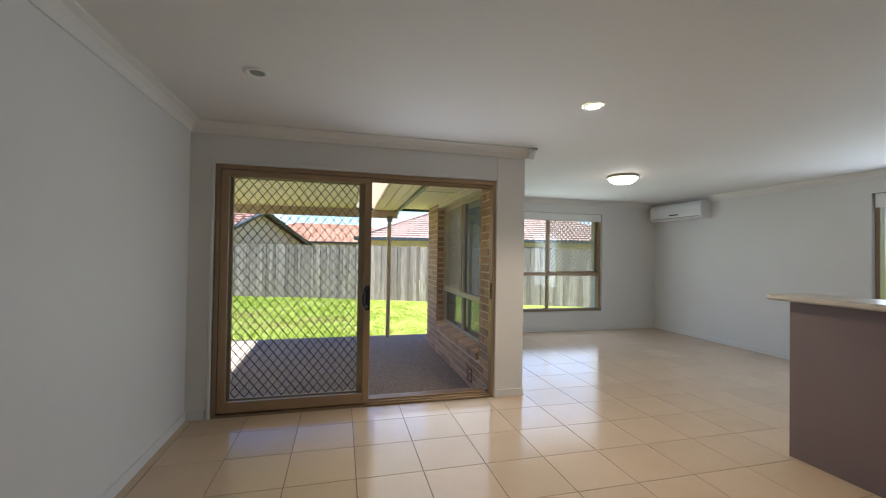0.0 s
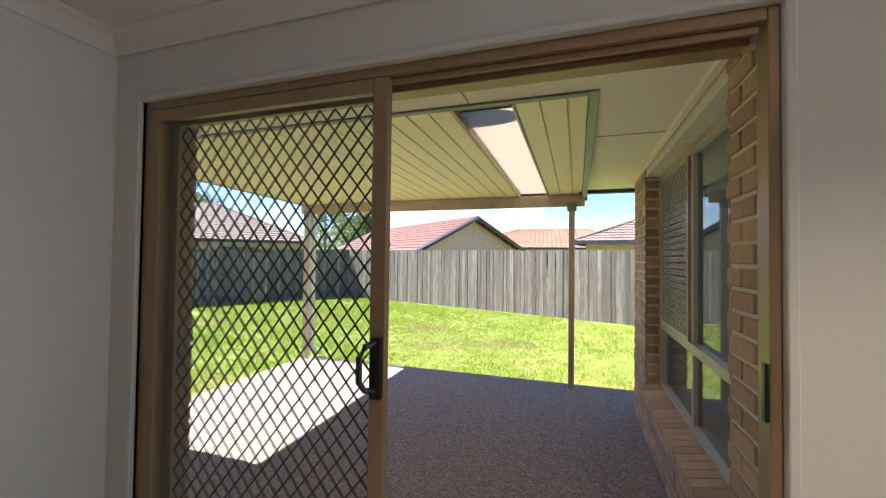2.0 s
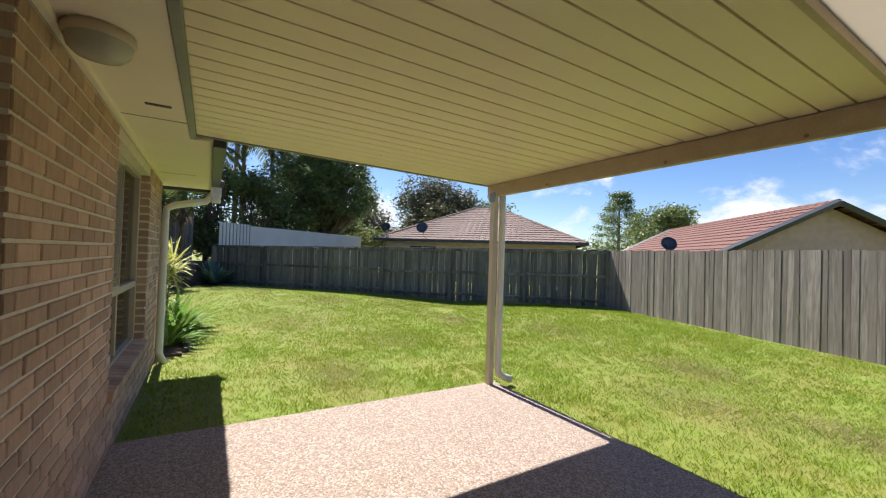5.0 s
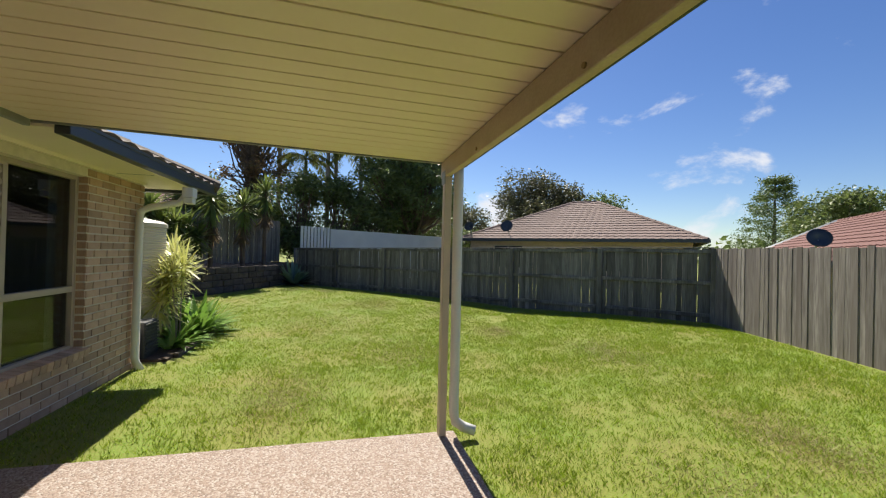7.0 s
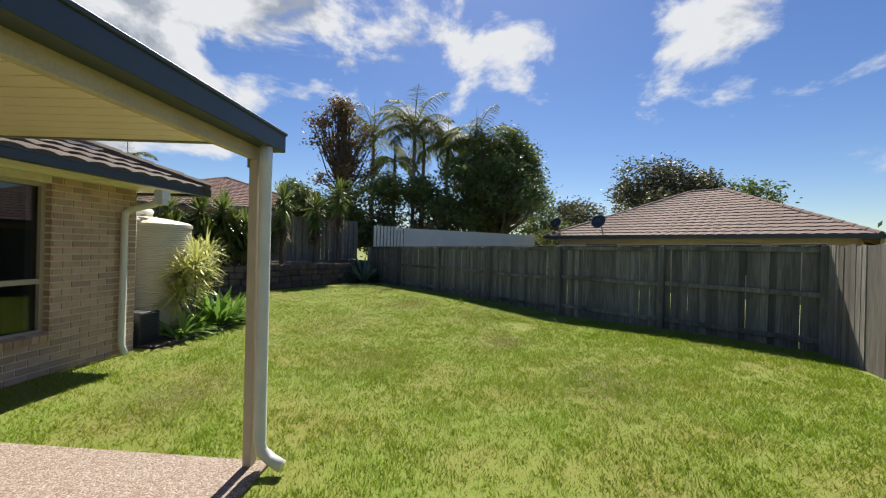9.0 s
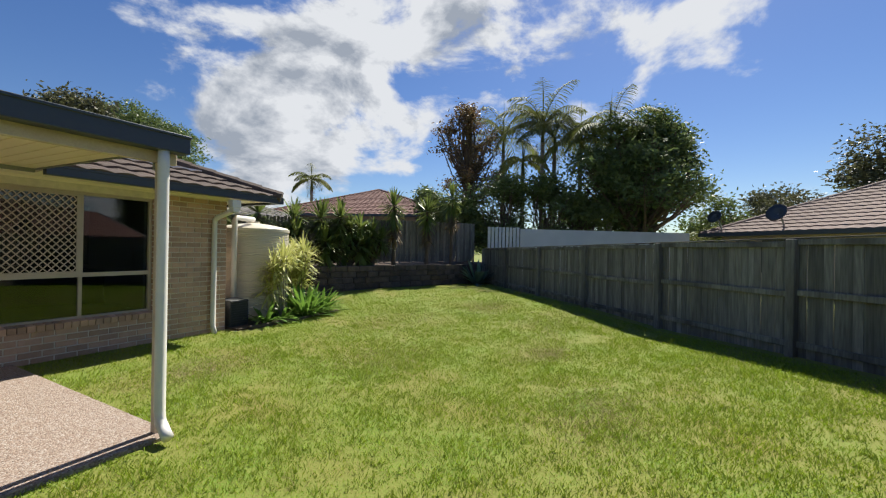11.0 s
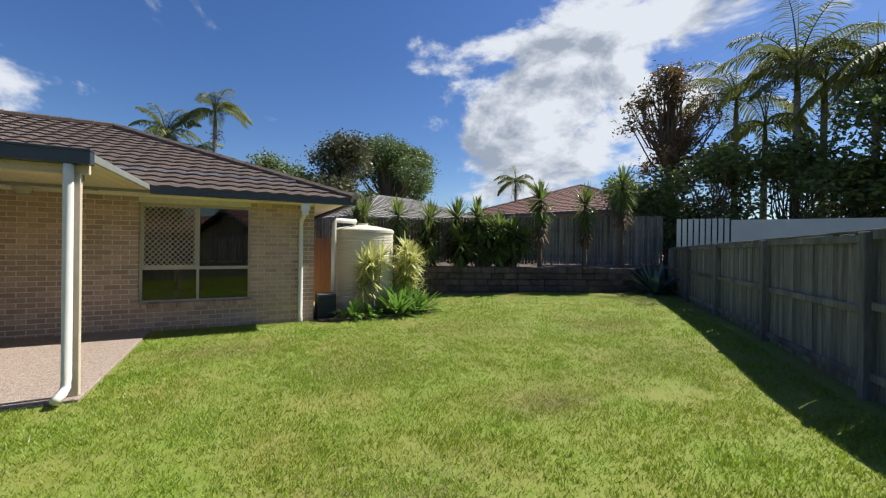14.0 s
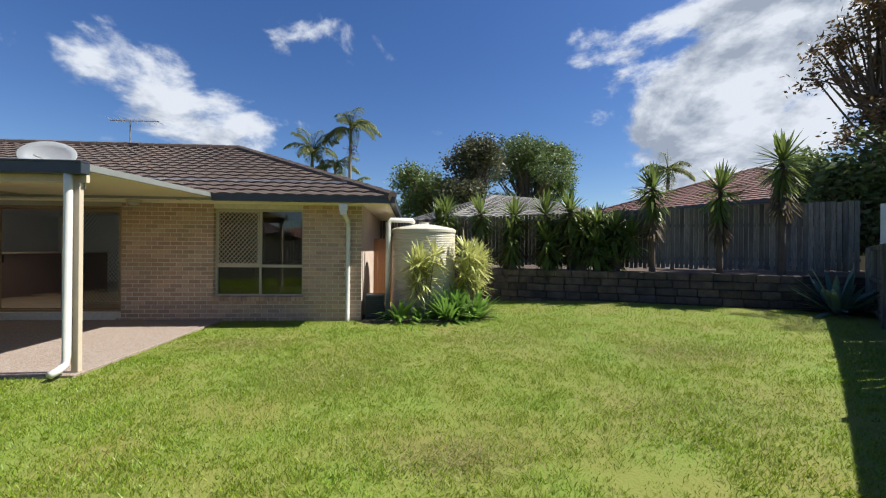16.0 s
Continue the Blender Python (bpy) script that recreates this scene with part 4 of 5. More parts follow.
rng = random.Random(11)
for px, py, ht, hd in ((-13.12, 2.68, 2.65, 1), (-14.48, 3.26, 2.55, 1), (-15.65, 3.72, 3.2, 1), (-9.0, 0.75, 2.1, 2), (-9.9, 1.22, 2.0, 3), (-10.7, 1.55, 2.05, 3), (-11.3, 1.8, 2.1, 2), (-8.0, 0.4, 2.1, 3)):
    yucca(px, py, 0.93, ht, hd, rng)
for px, py, ht in ((-11.95, 2.1, 1.7), (-12.35, 2.3, 1.6), (-11.6, 1.95, 1.6)):
    yucca(px, py, 0.93, ht, 5, rng, "bushy yucca clump with many green heads", 0.35, 0.6, False)


def clump(name, x, y, z, n, length, width, mat, label, category, rng, lift=(0.25, 1.35), droop=(0.5, 1.3), group=""):
    s = Shape()
    for _ in range(n):
        a, e = rng.uniform(0, 6.283), rng.uniform(*lift)
        d = Vector((math.cos(a) * math.cos(e), math.sin(a) * math.cos(e), math.sin(e)))
        r = rng.uniform(0, 0.12)
        s.strap((x + r * math.cos(a), y + r * math.sin(a), z), d, length * rng.uniform(0.7, 1.1), width, rng.uniform(*droop), 5)
    root = tagged(empty(name, x, y, z), label, category, group)
    at_origin(tagged(s.done("leaves", mat), kind="stuff"), root)
    return root


for px, py, ln, n in ((-6.75, 4.05, 0.55, 60), (-8.0, 3.75, 0.75, 110), (-7.75, 4.1, 0.7, 90), (-8.35, 3.95, 0.65, 80), (-7.2, 4.0, 0.45, 40)):
    clump("agapanthus", px, py, -0.05, n, ln * 1.15, 0.095, LILY_LEAF, "bright green strappy agapanthus clump in the bed", "plant", rng, group="agapanthus by the tank")
clump("agave", -15.9, 4.75, 0.2, 70, 1.0, 0.16, AGAVE_LEAF, "blue-green agave rosette in the fence corner", "agave", rng, (0.0, 1.4), (0.1, 0.6))


def dracaena(x, y, canes, rng):
    root = tagged(empty("dracaena", x, y, -0.03), "yellow-green variegated dracaena with thin canes", "plant", group="dracaenas by the tank")
    stem, lv = Shape(), Shape()
    for _ in range(canes):
        a, r, h = rng.uniform(0, 6.28), rng.uniform(0.08, 0.32), rng.uniform(0.6, 1.45)
        tx, ty = x + r * math.cos(a), y + r * math.sin(a)
        stem.tube([(x + 0.05 * math.cos(a), y + 0.05 * math.sin(a), -0.05), ((x + tx) / 2, (y + ty) / 2, h * 0.5), (tx, ty, h)], [0.016, 0.013, 0.01], 6)
        rosette(lv, (tx, ty, h), 40, 0.48, 0.045, rng, (-0.3, 1.5), (0.1, 0.8))
        rosette(lv, (tx, ty, h - 0.14), 26, 0.45, 0.045, rng, (-0.6, 0.8), (0.1, 0.8))
    at_origin(stem.done("canes", BARK_PALM), root)
    at_origin(tagged(lv.done("leaves", YELLOW_LEAF), kind="stuff"), root)


dracaena(-7.30, 3.95, 6, rng)
dracaena(-8.35, 3.3, 9, rng)
dracaena(-8.7, 2.6, 7, rng)
structure(boxes("bed_edging", STONE, [(-8.6, -6.2, 4.28, 4.36, -0.08, 0.03), (-8.68, -8.6, 2.4, 4.36, -0.08, 0.03)], bevel=0.01), "low stone edging of the planted bed", "edging")
structure(boxes("planted_bed", SOIL, [(-8.6, -6.0, 1.9, 4.28, -0.1, 0.0)]), "mulched soil bed round the tank", "garden bed")

# ---- tank and side passage ----
tank = tagged(empty("water_tank", -7.26, 3.0, 0.0), "cream corrugated round rainwater tank", "water tank")
prof = []
z = 0.0
while z < 1.86:
    prof += [(0.735, z), (0.75, z + 0.012), (0.75, z + 0.026), (0.735, z + 0.038)]
    z += 0.038
s = Shape().lathe(prof, -7.26, 2.95, 48)
at_origin(s.done("body", TANK, smooth=True), tank)
at_origin(Shape().lathe([(0.765, 1.86), (0.765, 1.92), (0.70, 1.96), (0.35, 2.03), (0.12, 2.06), (0.12, 2.1), (0, 2.1)], -7.26, 2.95, 48).done("lid", TANK, smooth=False), tank)
downpipe("tank_pipe", [(-7.0, 3.1, 2.1), (-6.98, 3.3, 2.12), (-6.5, 3.42, 2.12), (-6.45, 3.45, 2.05), (-6.45, 3.45, 0.0)], "white plastic pipe from the roof into the tank", 0.055)
unit = tagged(empty("outdoor_unit", -6.2, 3.95, 0), "dark slatted box standing beside the house corner", "outdoor unit")
DARK = material("dark_slatted_metal", (0.035, 0.037, 0.042), 0.6, var=0.1)
at_origin(boxes("body", DARK, [(-6.40, -6.02, 3.62, 4.0, 0.0, 0.5)], bevel=0.01), unit)
at_origin(boxes("slats", DARK, [(-6.39, -6.03, 4.0, 4.02, 0.05 + 0.045 * i, 0.07 + 0.045 * i) for i in range(10)]), unit)
timber = material("stained_timber_gate", (0.40, 0.20, 0.095), 0.7, var=0.2, stretch=(1, 1, 0.1))
gate = tagged(empty("side_gate", -6.3, 1.4, 0), "reddish timber gate across the side passage", "gate")
for j in range(8):
    at_origin(boxes("board", timber, [(-5.94 - 0.115 * j - 0.11, -5.94 - 0.115 * j, 1.4, 1.42, 0.02, 1.75)]), gate)

# roof fittings
dish = tagged(empty("satellite_dish", -0.40, 4.62, 2.46), "pale grey satellite dish on the patio roof", "satellite dish")
s = Shape().lathe([(0.0, 0.0), (0.12, 0.012), (0.24, 0.045), (0.33, 0.09), (0.335, 0.085), (0.24, 0.035), (0.12, 0.002), (0.0, -0.008)], 0, 0, 28)
DISH = material("grey_painted_dish", (0.34, 0.35, 0.36), 0.5, metal=0.1, var=0.08, scale=4, fine=60, bump=0.02)
ob = s.done("dish", DISH, smooth=True)
ob.matrix_world = pose(-0.40, 4.68, 3.08, -62, 0, 20) @ Matrix.Diagonal((1.25, 0.9, 1.0, 1))
at_origin(ob, dish)
at_origin(Shape().tube([(-0.40, 4.60, 2.46), (-0.40, 4.64, 3.06)], 0.02, 8).tube([(-0.40, 4.68, 3.0), (-0.55, 5.15, 3.02)], 0.012, 6).done("arm", FLASH), dish)
ant = tagged(empty("tv_antenna", 2.2, -0.3, 4.5), "thin metal television antenna on the ridge", "antenna")
s = Shape().tube([(1.55, -0.3, 4.4), (1.55, -0.3, 5.25)], 0.018, 6).tube([(0.65, -0.2, 5.25), (2.2, -0.4, 5.3)], 0.014, 6)
for j in range(8):
    s.tube([(0.75 + 0.19 * j, -0.55, 5.26 + 0.005 * j), (0.75 + 0.19 * j, -0.05, 5.26 + 0.005 * j)], 0.008, 5)
at_origin(s.done("rods", FLASH), ant)

# ---- neighbouring houses ----


def hip_house(name, cx, cy, lx, ly, yaw, eave, rise, roof_mat, label, gable=False, z0=-0.5, win=()):
    """A house of one storey: walls, tiled roof, gutter and windows."""
    root = tagged(empty(name, cx, cy, 0), label, "house")
    m = Matrix.Translation((cx, cy, 0)) @ Matrix.Rotation(radians(yaw), 4, "Z")
    root.matrix_basis = m
    hx, hy, o = lx / 2, ly / 2, 0.5
    wall = Shape().box(-hx, hx, -hy, hy, z0, eave)
    rise_half = hy + o
    r = hx + o - (0 if gable else rise_half)
    A, B, C, D = (-hx - o, -hy - o, eave), (hx + o, -hy - o, eave), (hx + o, hy + o, eave), (-hx - o, hy + o, eave)
    P, Q = (-r, 0, eave + rise), (r, 0, eave + rise)
    s = Shape()
    tiled_plane(s, A, B, Q, P, 0.33, 0.33)
    tiled_plane(s, C, D, P, Q, 0.33, 0.33)
    if gable:
        for e in (-1, 1):
            wall.poly([(e * hx, -hy - o, eave), (e * hx, hy + o, eave), (e * hx, 0, eave + rise - 0.05)], [(0, 1, 2)])
    else:
        tiled_plane(s, B, C, Q, Q, 0.33, 0.33)
        tiled_plane(s, D, A, P, P, 0.33, 0.33)
        for c, e in ((A, P), (B, Q), (C, Q), (D, P)):
            capping(s, c, e, 0.1)
    capping(s, P, Q, 0.1)
    wall.done("wall", HOUSE_BRICK, root)
    s.done("roof", roof_mat, root)
    g = Shape()
    if gable:
        for sy in (-1, 1):
            for sx in (-1, 1):
                p, q = Vector((sx * (hx + o), sy * (hy + o), eave)), Vector((sx * (hx + o), 0, eave + rise))
                g.tube([p, q], 0.11, 4)
    g.box(-hx - o - 0.05, hx + o + 0.05, -hy - o - 0.1, -hy - o, eave - 0.12, eave + 0.02).box(-hx - o - 0.05, hx + o + 0.05, hy + o, hy + o + 0.1, eave - 0.12, eave + 0.02)
    if not gable:
        g.box(-hx - o - 0.1, -hx - o, -hy - o, hy + o, eave - 0.12, eave + 0.02).box(hx + o, hx + o + 0.1, -hy - o, hy + o, eave - 0.12, eave + 0.02)
    g.done("gutter", FASCIA, root)
    for k, (u, w) in enumerate(win):
        wz0, wz1 = eave - 1.5, eave - 0.3
        for side in (-1, 1):
            y = side * (hy + 0.01)
            boxes("window", FRAME_LT, [(u - w / 2, u + w / 2, min(y, y + side * 0.03), max(y, y + side * 0.03), wz0, wz1)], root)
            boxes("glass", BLACK, [(u - w / 2 + 0.05, u - 0.02, min(y, y + side * 0.036), max(y, y + side * 0.036), wz0 + 0.05, wz1 - 0.05), (u + 0.02, u + w / 2 - 0.05, min(y, y + side * 0.036), max(y, y + side * 0.036), wz0 + 0.05, wz1 - 0.05)], root)
    return root


hip_house("house_behind_west_fence", -20.5, 20.2, 10.4, 9.0, 47, 2.35, 2.35, ROOF_N, "one-storey brick house with a pinkish tiled hip roof", win=((-3, 1.6), (2, 1.8)))
hip_house("house_behind_north_fence", -8.6, 25.0, 12.0, 6.6, 140, 1.55, 1.95, ROOF_R, "brick house with a red tiled gable roof", gable=True)
hip_house("house_beyond", -1.0, 38.0, 16.0, 10.0, 5, 2.4, 1.7, ROOF_O, "house with an orange tiled roof", win=((0, 2),))
hip_house("house_beside", 9.0, 24.0, 14.0, 9.0, -12, 2.35, 2.2, ROOF_N, "brick house with a pinkish brown tiled hip roof", win=((-3, 1.8), (2, 1.8)))
hip_house("house_above_garden", -26.6, -7.8, 15.0, 11.0, 25, 3.5, 2.3, ROOF_R, "house with a red tiled roof above the garden", z0=0.0, win=((3, 1.5),))
hip_house("house_to_south", -12.5, -9.0, 11.0, 8.5, 20, 2.7, 1.6, ROOF_G, "house with a grey tiled roof", win=((0, 1.5),))
hip_house("house_far_west", -44.0, 25.0, 14.0, 9.0, 30, 2.6, 2.2, ROOF_G, "distant house with a grey brown tiled roof")


def roof_dish(x, y, z, size, turn):
    """A small dish on a bent arm above a neighbour's roof."""
    root = tagged(empty("satellite_dish", x, y, z - 0.5), "dark grey satellite dish on a neighbour's tiled roof", "satellite dish", group="neighbours' satellite dishes")
    ob = Shape().lathe([(0.0, 0.0), (0.5 * size, 0.03), (size, 0.12), (size, 0.10), (0.5 * size, 0.015), (0.0, -0.012)], 0, 0, 24).done("dish", FASCIA, smooth=True)
    ob.matrix_world = pose(x, y, z, 65, 0, turn)
    at_origin(ob, root)
    at_origin(Shape().tube([(x, y, z), (x - 0.15, y + 0.15, z - 0.2), (x - 0.3, y + 0.3, z - 0.7)], 0.03, 6).done("arm", FLASH), root)


for x, y, z, size in ((-19.0, 14.73, 2.98, 0.32), (-20.15, 13.06, 2.96, 0.26), (-7.1, 17.94, 2.11, 0.25)):
    roof_dish(x, y, z, size, 50)

# ---- trees ----


def leaf_cloud(blobs, per, size, seed, flat=0.55):
    """Leaf quads gathered in twiggy clumps inside ellipsoids (x, y, z, rx, ry, rz)."""
    g = np.random.default_rng(seed)
    cs = []
    for bx, by, bz, rx, ry, rz, n in blobs:
        d = g.normal(size=(n, 3))
        d /= np.linalg.norm(d, axis=1)[:, None]
        r = g.uniform(0.35, 1.0, n)[:, None] ** 0.5
        c = d * r * np.array([rx, ry, rz]) + np.array([bx, by, bz])
        cs.append(c)
    c = np.concatenate(cs)
    k = len(c) * per
    cc = np.repeat(c, per, axis=0) + g.normal(size=(k, 3)) * size * np.array([1.25, 1.25, 0.9])
    a = g.normal(size=(k, 3))
    a[:, 2] *= flat
    a /= np.linalg.norm(a, axis=1)[:, None]
    b = np.cross(a, g.normal(size=(k, 3)))
    b /= np.linalg.norm(b, axis=1)[:, None]
    l = (size * g.uniform(0.6, 1.3, k))[:, None]
    w = l * 0.42
    v = np.stack([cc - a * l / 2, cc + b * w / 2, cc + a * l / 2, cc - b * w / 2], axis=1).reshape(-1, 3)
    return v


def quads(name, v, mat, parent=None):
    n = len(v) // 4
    me = bpy.data.meshes.new(name)
    me.vertices.add(len(v))
    me.vertices.foreach_set("co", v.astype(np.float32).ravel())
    me.loops.add(len(v))
    me.loops.foreach_set("vertex_index", np.arange(len(v), dtype=np.int32))
    me.polygons.add(n)
    me.polygons.foreach_set("loop_start", np.arange(0, len(v), 4, dtype=np.int32))
    me.update(calc_edges=True)
    me.materials.append(mat)
    ob = new(name, me)
    if parent:
        at_origin(ob, parent)
    return ob


def tree(name, x, y, z, trunk_h, r, blobs, mat, label, seed, per=22, size=0.2, category="tree"):
    """A tapered trunk with limbs to every part of an uneven crown. blobs are given from the tree's foot."""
    root = tagged(empty(name, x, y, z), label, category)
    rng = random.Random(seed)
    s = Shape().tube([(x, y, z - 0.2), (x + 0.1, y, z + trunk_h * 0.5), (x, y + 0.1, z + trunk_h)], [r * 1.3, r, r * 0.8], 9)
    for bx, by, bz, rx, ry, rz, n in blobs:
        for _ in range(5):
            e = Vector((x + bx + rng.uniform(-0.7, 0.7) * rx, y + by + rng.uniform(-0.7, 0.7) * ry, z + bz + rng.uniform(-0.6, 0.6) * rz))
            st = Vector((x, y, z + trunk_h * rng.uniform(0.6, 1.0)))
            mid = st.lerp(e, 0.5) + Vector((rng.uniform(-0.3, 0.3), rng.uniform(-0.3, 0.3), -0.2))
            s.tube([st, mid, e], [r * 0.45, r * 0.25, 0.02], 6)
    at_origin(s.done("trunk", BARK), root)
    v = leaf_cloud([(x + bx, y + by, z + bz, rx, ry, rz, n) for bx, by, bz, rx, ry, rz, n in blobs], per, size, seed)
    tagged(quads("foliage", v, mat, root), kind="stuff")
    return root


def lumps(r, h0, h1, count, seed, n=40, small=0.38):
    """Uneven crown lumps spread through an upright oval."""
    rng = random.Random(seed)
    out = []
    for _ in range(count):
        a, q = rng.uniform(0, 6.283), rng.uniform(0.0, 1.0) ** 0.6
        h = rng.uniform(0, 1)
        rr = r * q * math.sin(math.pi * (0.12 + 0.83 * h)) ** 0.7
        f = rng.uniform(0.75, 1.25)
        out.append((rr * math.cos(a), rr * math.sin(a), h0 + (h1 - h0) * h, r * small * f, r * small * f, r * small * 0.75 * f, n))
    return out


tree("dark_tree", -22.6, 10.4, 0.3, 3.0, 0.22, lumps(3.1, 2.3, 7.4, 46, 3, 26, 0.27), LEAF_DK, "large dense dark green broadleaf tree", 3, 34, 0.2)
tree("bronze_tree", -20.6, 2.1, 0.9, 5.2, 0.13, lumps(1.8, 3.0, 8.0, 30, 4, 10, 0.22), LEAF_RED, "tall open tree with bronze green leaves", 4, 20, 0.18)
tree("bronze_tree", -21.0, -0.6, 0.9, 2.5, 0.12, lumps(1.3, 2.0, 3.7, 9, 14, 36), LEAF_DK, "dark spreading tree behind the fence", 14, 20, 0.2)
for k, (bx, by, br, h) in enumerate(((-19.5, 4.4, 1.6, 4.4), (-20.5, 6.2, 1.7, 4.3), (-21.5, 7.6, 1.5, 3.6), (-19.0, 3.0, 1.3, 3.4))):
    tree("shrub", bx, by, 0.4, 1.4, 0.08, lumps(br, 1.2, h, 12, 20 + k, 34, 0.42), LEAF_MID, "leafy green shrub behind the fence", 20 + k, 18, 0.2, "shrub")
tree("background_tree", -37.0, 25.0, 0.0, 4.0, 0.3, lumps(4.2, 3.6, 8.8, 24, 31, 50), LEAF_OLIVE, "broad olive green tree behind a house", 31, 18, 0.34)
tree("background_tree", -34.5, 31.0, 0.0, 3.0, 0.25, lumps(3.0, 2.6, 6.8, 14, 32, 40), LEAF_MID, "green tree behind a house", 32, 16, 0.34)
tree("background_tree", -43.0, 20.0, 0.0, 3.0, 0.25, lumps(3.2, 2.4, 6.4, 14, 33, 40), LEAF_OLIVE, "green tree behind a house", 33, 16, 0.34)
tree("background_tree", -26.5, 52.0, 0.0, 3.0, 0.3, lumps(4.6, 2.4, 7.2, 18, 34, 50), LEAF_MID, "round green tree behind a red roof", 34, 18, 0.36)
tree("background_tree", -19.5, -30.0, 0.0, 6.0, 0.35, lumps(5.0, 4.5, 13.4, 26, 35, 56), LEAF_DK, "large green tree behind the houses", 35, 28, 0.3)
tree("background_tree", -12.4, -24.0, 0.0, 5.0, 0.3, lumps(3.6, 3.0, 10.6, 20, 36, 50), LEAF_OLIVE, "olive green tree behind the houses", 36, 18, 0.34)
tree("background_tree", -8.5, -27.0, 0.0, 5.0, 0.3, lumps(4.0, 2.0, 9.6, 20, 37, 44), LEAF_MID, "green tree behind the houses", 37, 16, 0.36)
tree("background_tree", -26.0, 13.2, 0.3, 1.0, 0.08, lumps(1.0, 0.9, 2.4, 8, 38, 30, 0.42), PALM_LEAF, "yellow green shrub beside the pale fence", 38, 16, 0.18, "shrub")
tree("background_tree", -34.0, 15.5, 0.0, 3.0, 0.2, lumps(2.2, 2.0, 4.8, 10, 39, 36), LEAF_MID, "green tree between the houses", 39, 16, 0.3)
tree("garden_shrub", 13.0, 3.0, 0.0, 1.0, 0.1, lumps(2.0, 0.8, 3.6, 12, 40, 40, 0.42), LEAF_MID, "green garden shrub seen through a window", 40, 16, 0.25, "shrub")
tree("garden_shrub", 5.2, 15.0, 0.0, 0.9, 0.06, lumps(0.6, 0.9, 2.1, 6, 41, 26, 0.45), PALM_LEAF, "bright green shrub behind the fence", 41, 14, 0.14, "shrub")


def far_woods():
    g = np.random.default_rng(9)
    blobs = []
    for k in range(150):
        az = math.radians(g.uniform(70, 300))
        d = g.uniform(90, 150)
        blobs.append((d * math.cos(az), d * math.sin(az), g.uniform(0, 2.5), 8, 8, g.uniform(2, 4.2), 30))
    return leaf_cloud(blobs, 6, 1.5, 9)


tagged(quads("far_woods", far_woods(), LEAF_MID), "distant line of green woodland", "woods", kind="stuff")

# conifer with tiers
con = tagged(empty("norfolk_pine", -46, 69, 0), "tall dark conifer with open tiers of branches", "tree")
at_origin(Shape().tube([(-46, 69, -1), (-46, 69, 14.6)], [0.4, 0.05], 8).done("trunk", BARK), con)
tiers = []
rng = random.Random(77)
for k in range(9):
    z = 3.5 + 1.2 * k
    rr = 4.3 * (1 - (k / 9.3) ** 1.6) + 0.4
    for j in range(8):
        a = rng.uniform(0, 6.28)
        for q in (0.45, 0.8, 1.0):
            tiers.append((-46 + rr * q * math.cos(a), 69 + rr * q * math.sin(a), z + 0.5 * q, 0.45, 0.45, 0.2, 7))
tagged(quads("foliage", leaf_cloud(tiers, 10, 0.32, 77), LEAF_DK, con), kind="stuff")


def palm(x, y, z, height, fronds, length, seed, label="tall palm with feathery drooping fronds", r=0.12, droop=1.1, spear=True):
    root = tagged(empty("palm", x, y, z), label, "palm", group="palms")
    rng = random.Random(seed)
    top = Vector((x, y, z + height))
    s = Shape().tube([(x, y, z - 0.2), (x + 0.06, y, z + height * 0.5), top], [r * 1.2, r, r * 0.8], 10)
    at_origin(s.done("trunk", BARK_PALM), root)
    at_origin(Shape().tube([top, top + Vector((0, 0, 0.9))], [r * 0.9, r * 0.4], 8).done("crownshaft", PALM_LEAF, smooth=True), root)
    lv = Shape()
    for k in range(fronds):
        a = 6.283 * k / fronds + rng.uniform(-0.25, 0.25)
        e = rng.uniform(0.25, 1.35)
        d = Vector((math.cos(a) * math.cos(e), math.sin(a) * math.cos(e), math.sin(e)))
        p = top + Vector((0, 0, 0.8))
        n = 16
        for i in range(n):
            q = p + d * (length / n)
            side = d.cross(Vector((0, 0, 1))).normalized()
            lv.tube([p, q], [0.025 * (1 - i / n) + 0.006] * 2, 4, False)
            if i > 1:
                ll = length * 0.27 * math.sin(math.pi * (0.15 + 0.8 * i / n)) + 0.05
                for sg in (-1, 1):
                    for off in (0.25, 0.75):
                        lv.strap(p.lerp(q, off), side * sg + d * 0.55 + Vector((0, 0, rng.uniform(-0.1, 0.35))), ll, 0.075, rng.uniform(0.7, 1.5), 3)
            p = q
            d = (d + Vector((0, 0, -droop * 1.9 / n))).normalized()
    if spear:
        lv.strap(top + Vector((0, 0, 0.8)), (0.05, 0.02, 1), length * 0.8, 0.05, 0.0, 3)
    at_origin(tagged(lv.done("fronds", PALM_LEAF), kind="stuff"), root)
    fl = leaf_cloud([(x, y, z + height - 0.35, 0.3, 0.3, 0.45, 14)], 10, 0.12, seed)
    at_origin(tagged(quads("flower_stalk", fl, YUCCA_DRY), "dry straw-coloured flower tassel", kind="stuff"), root)
    return root


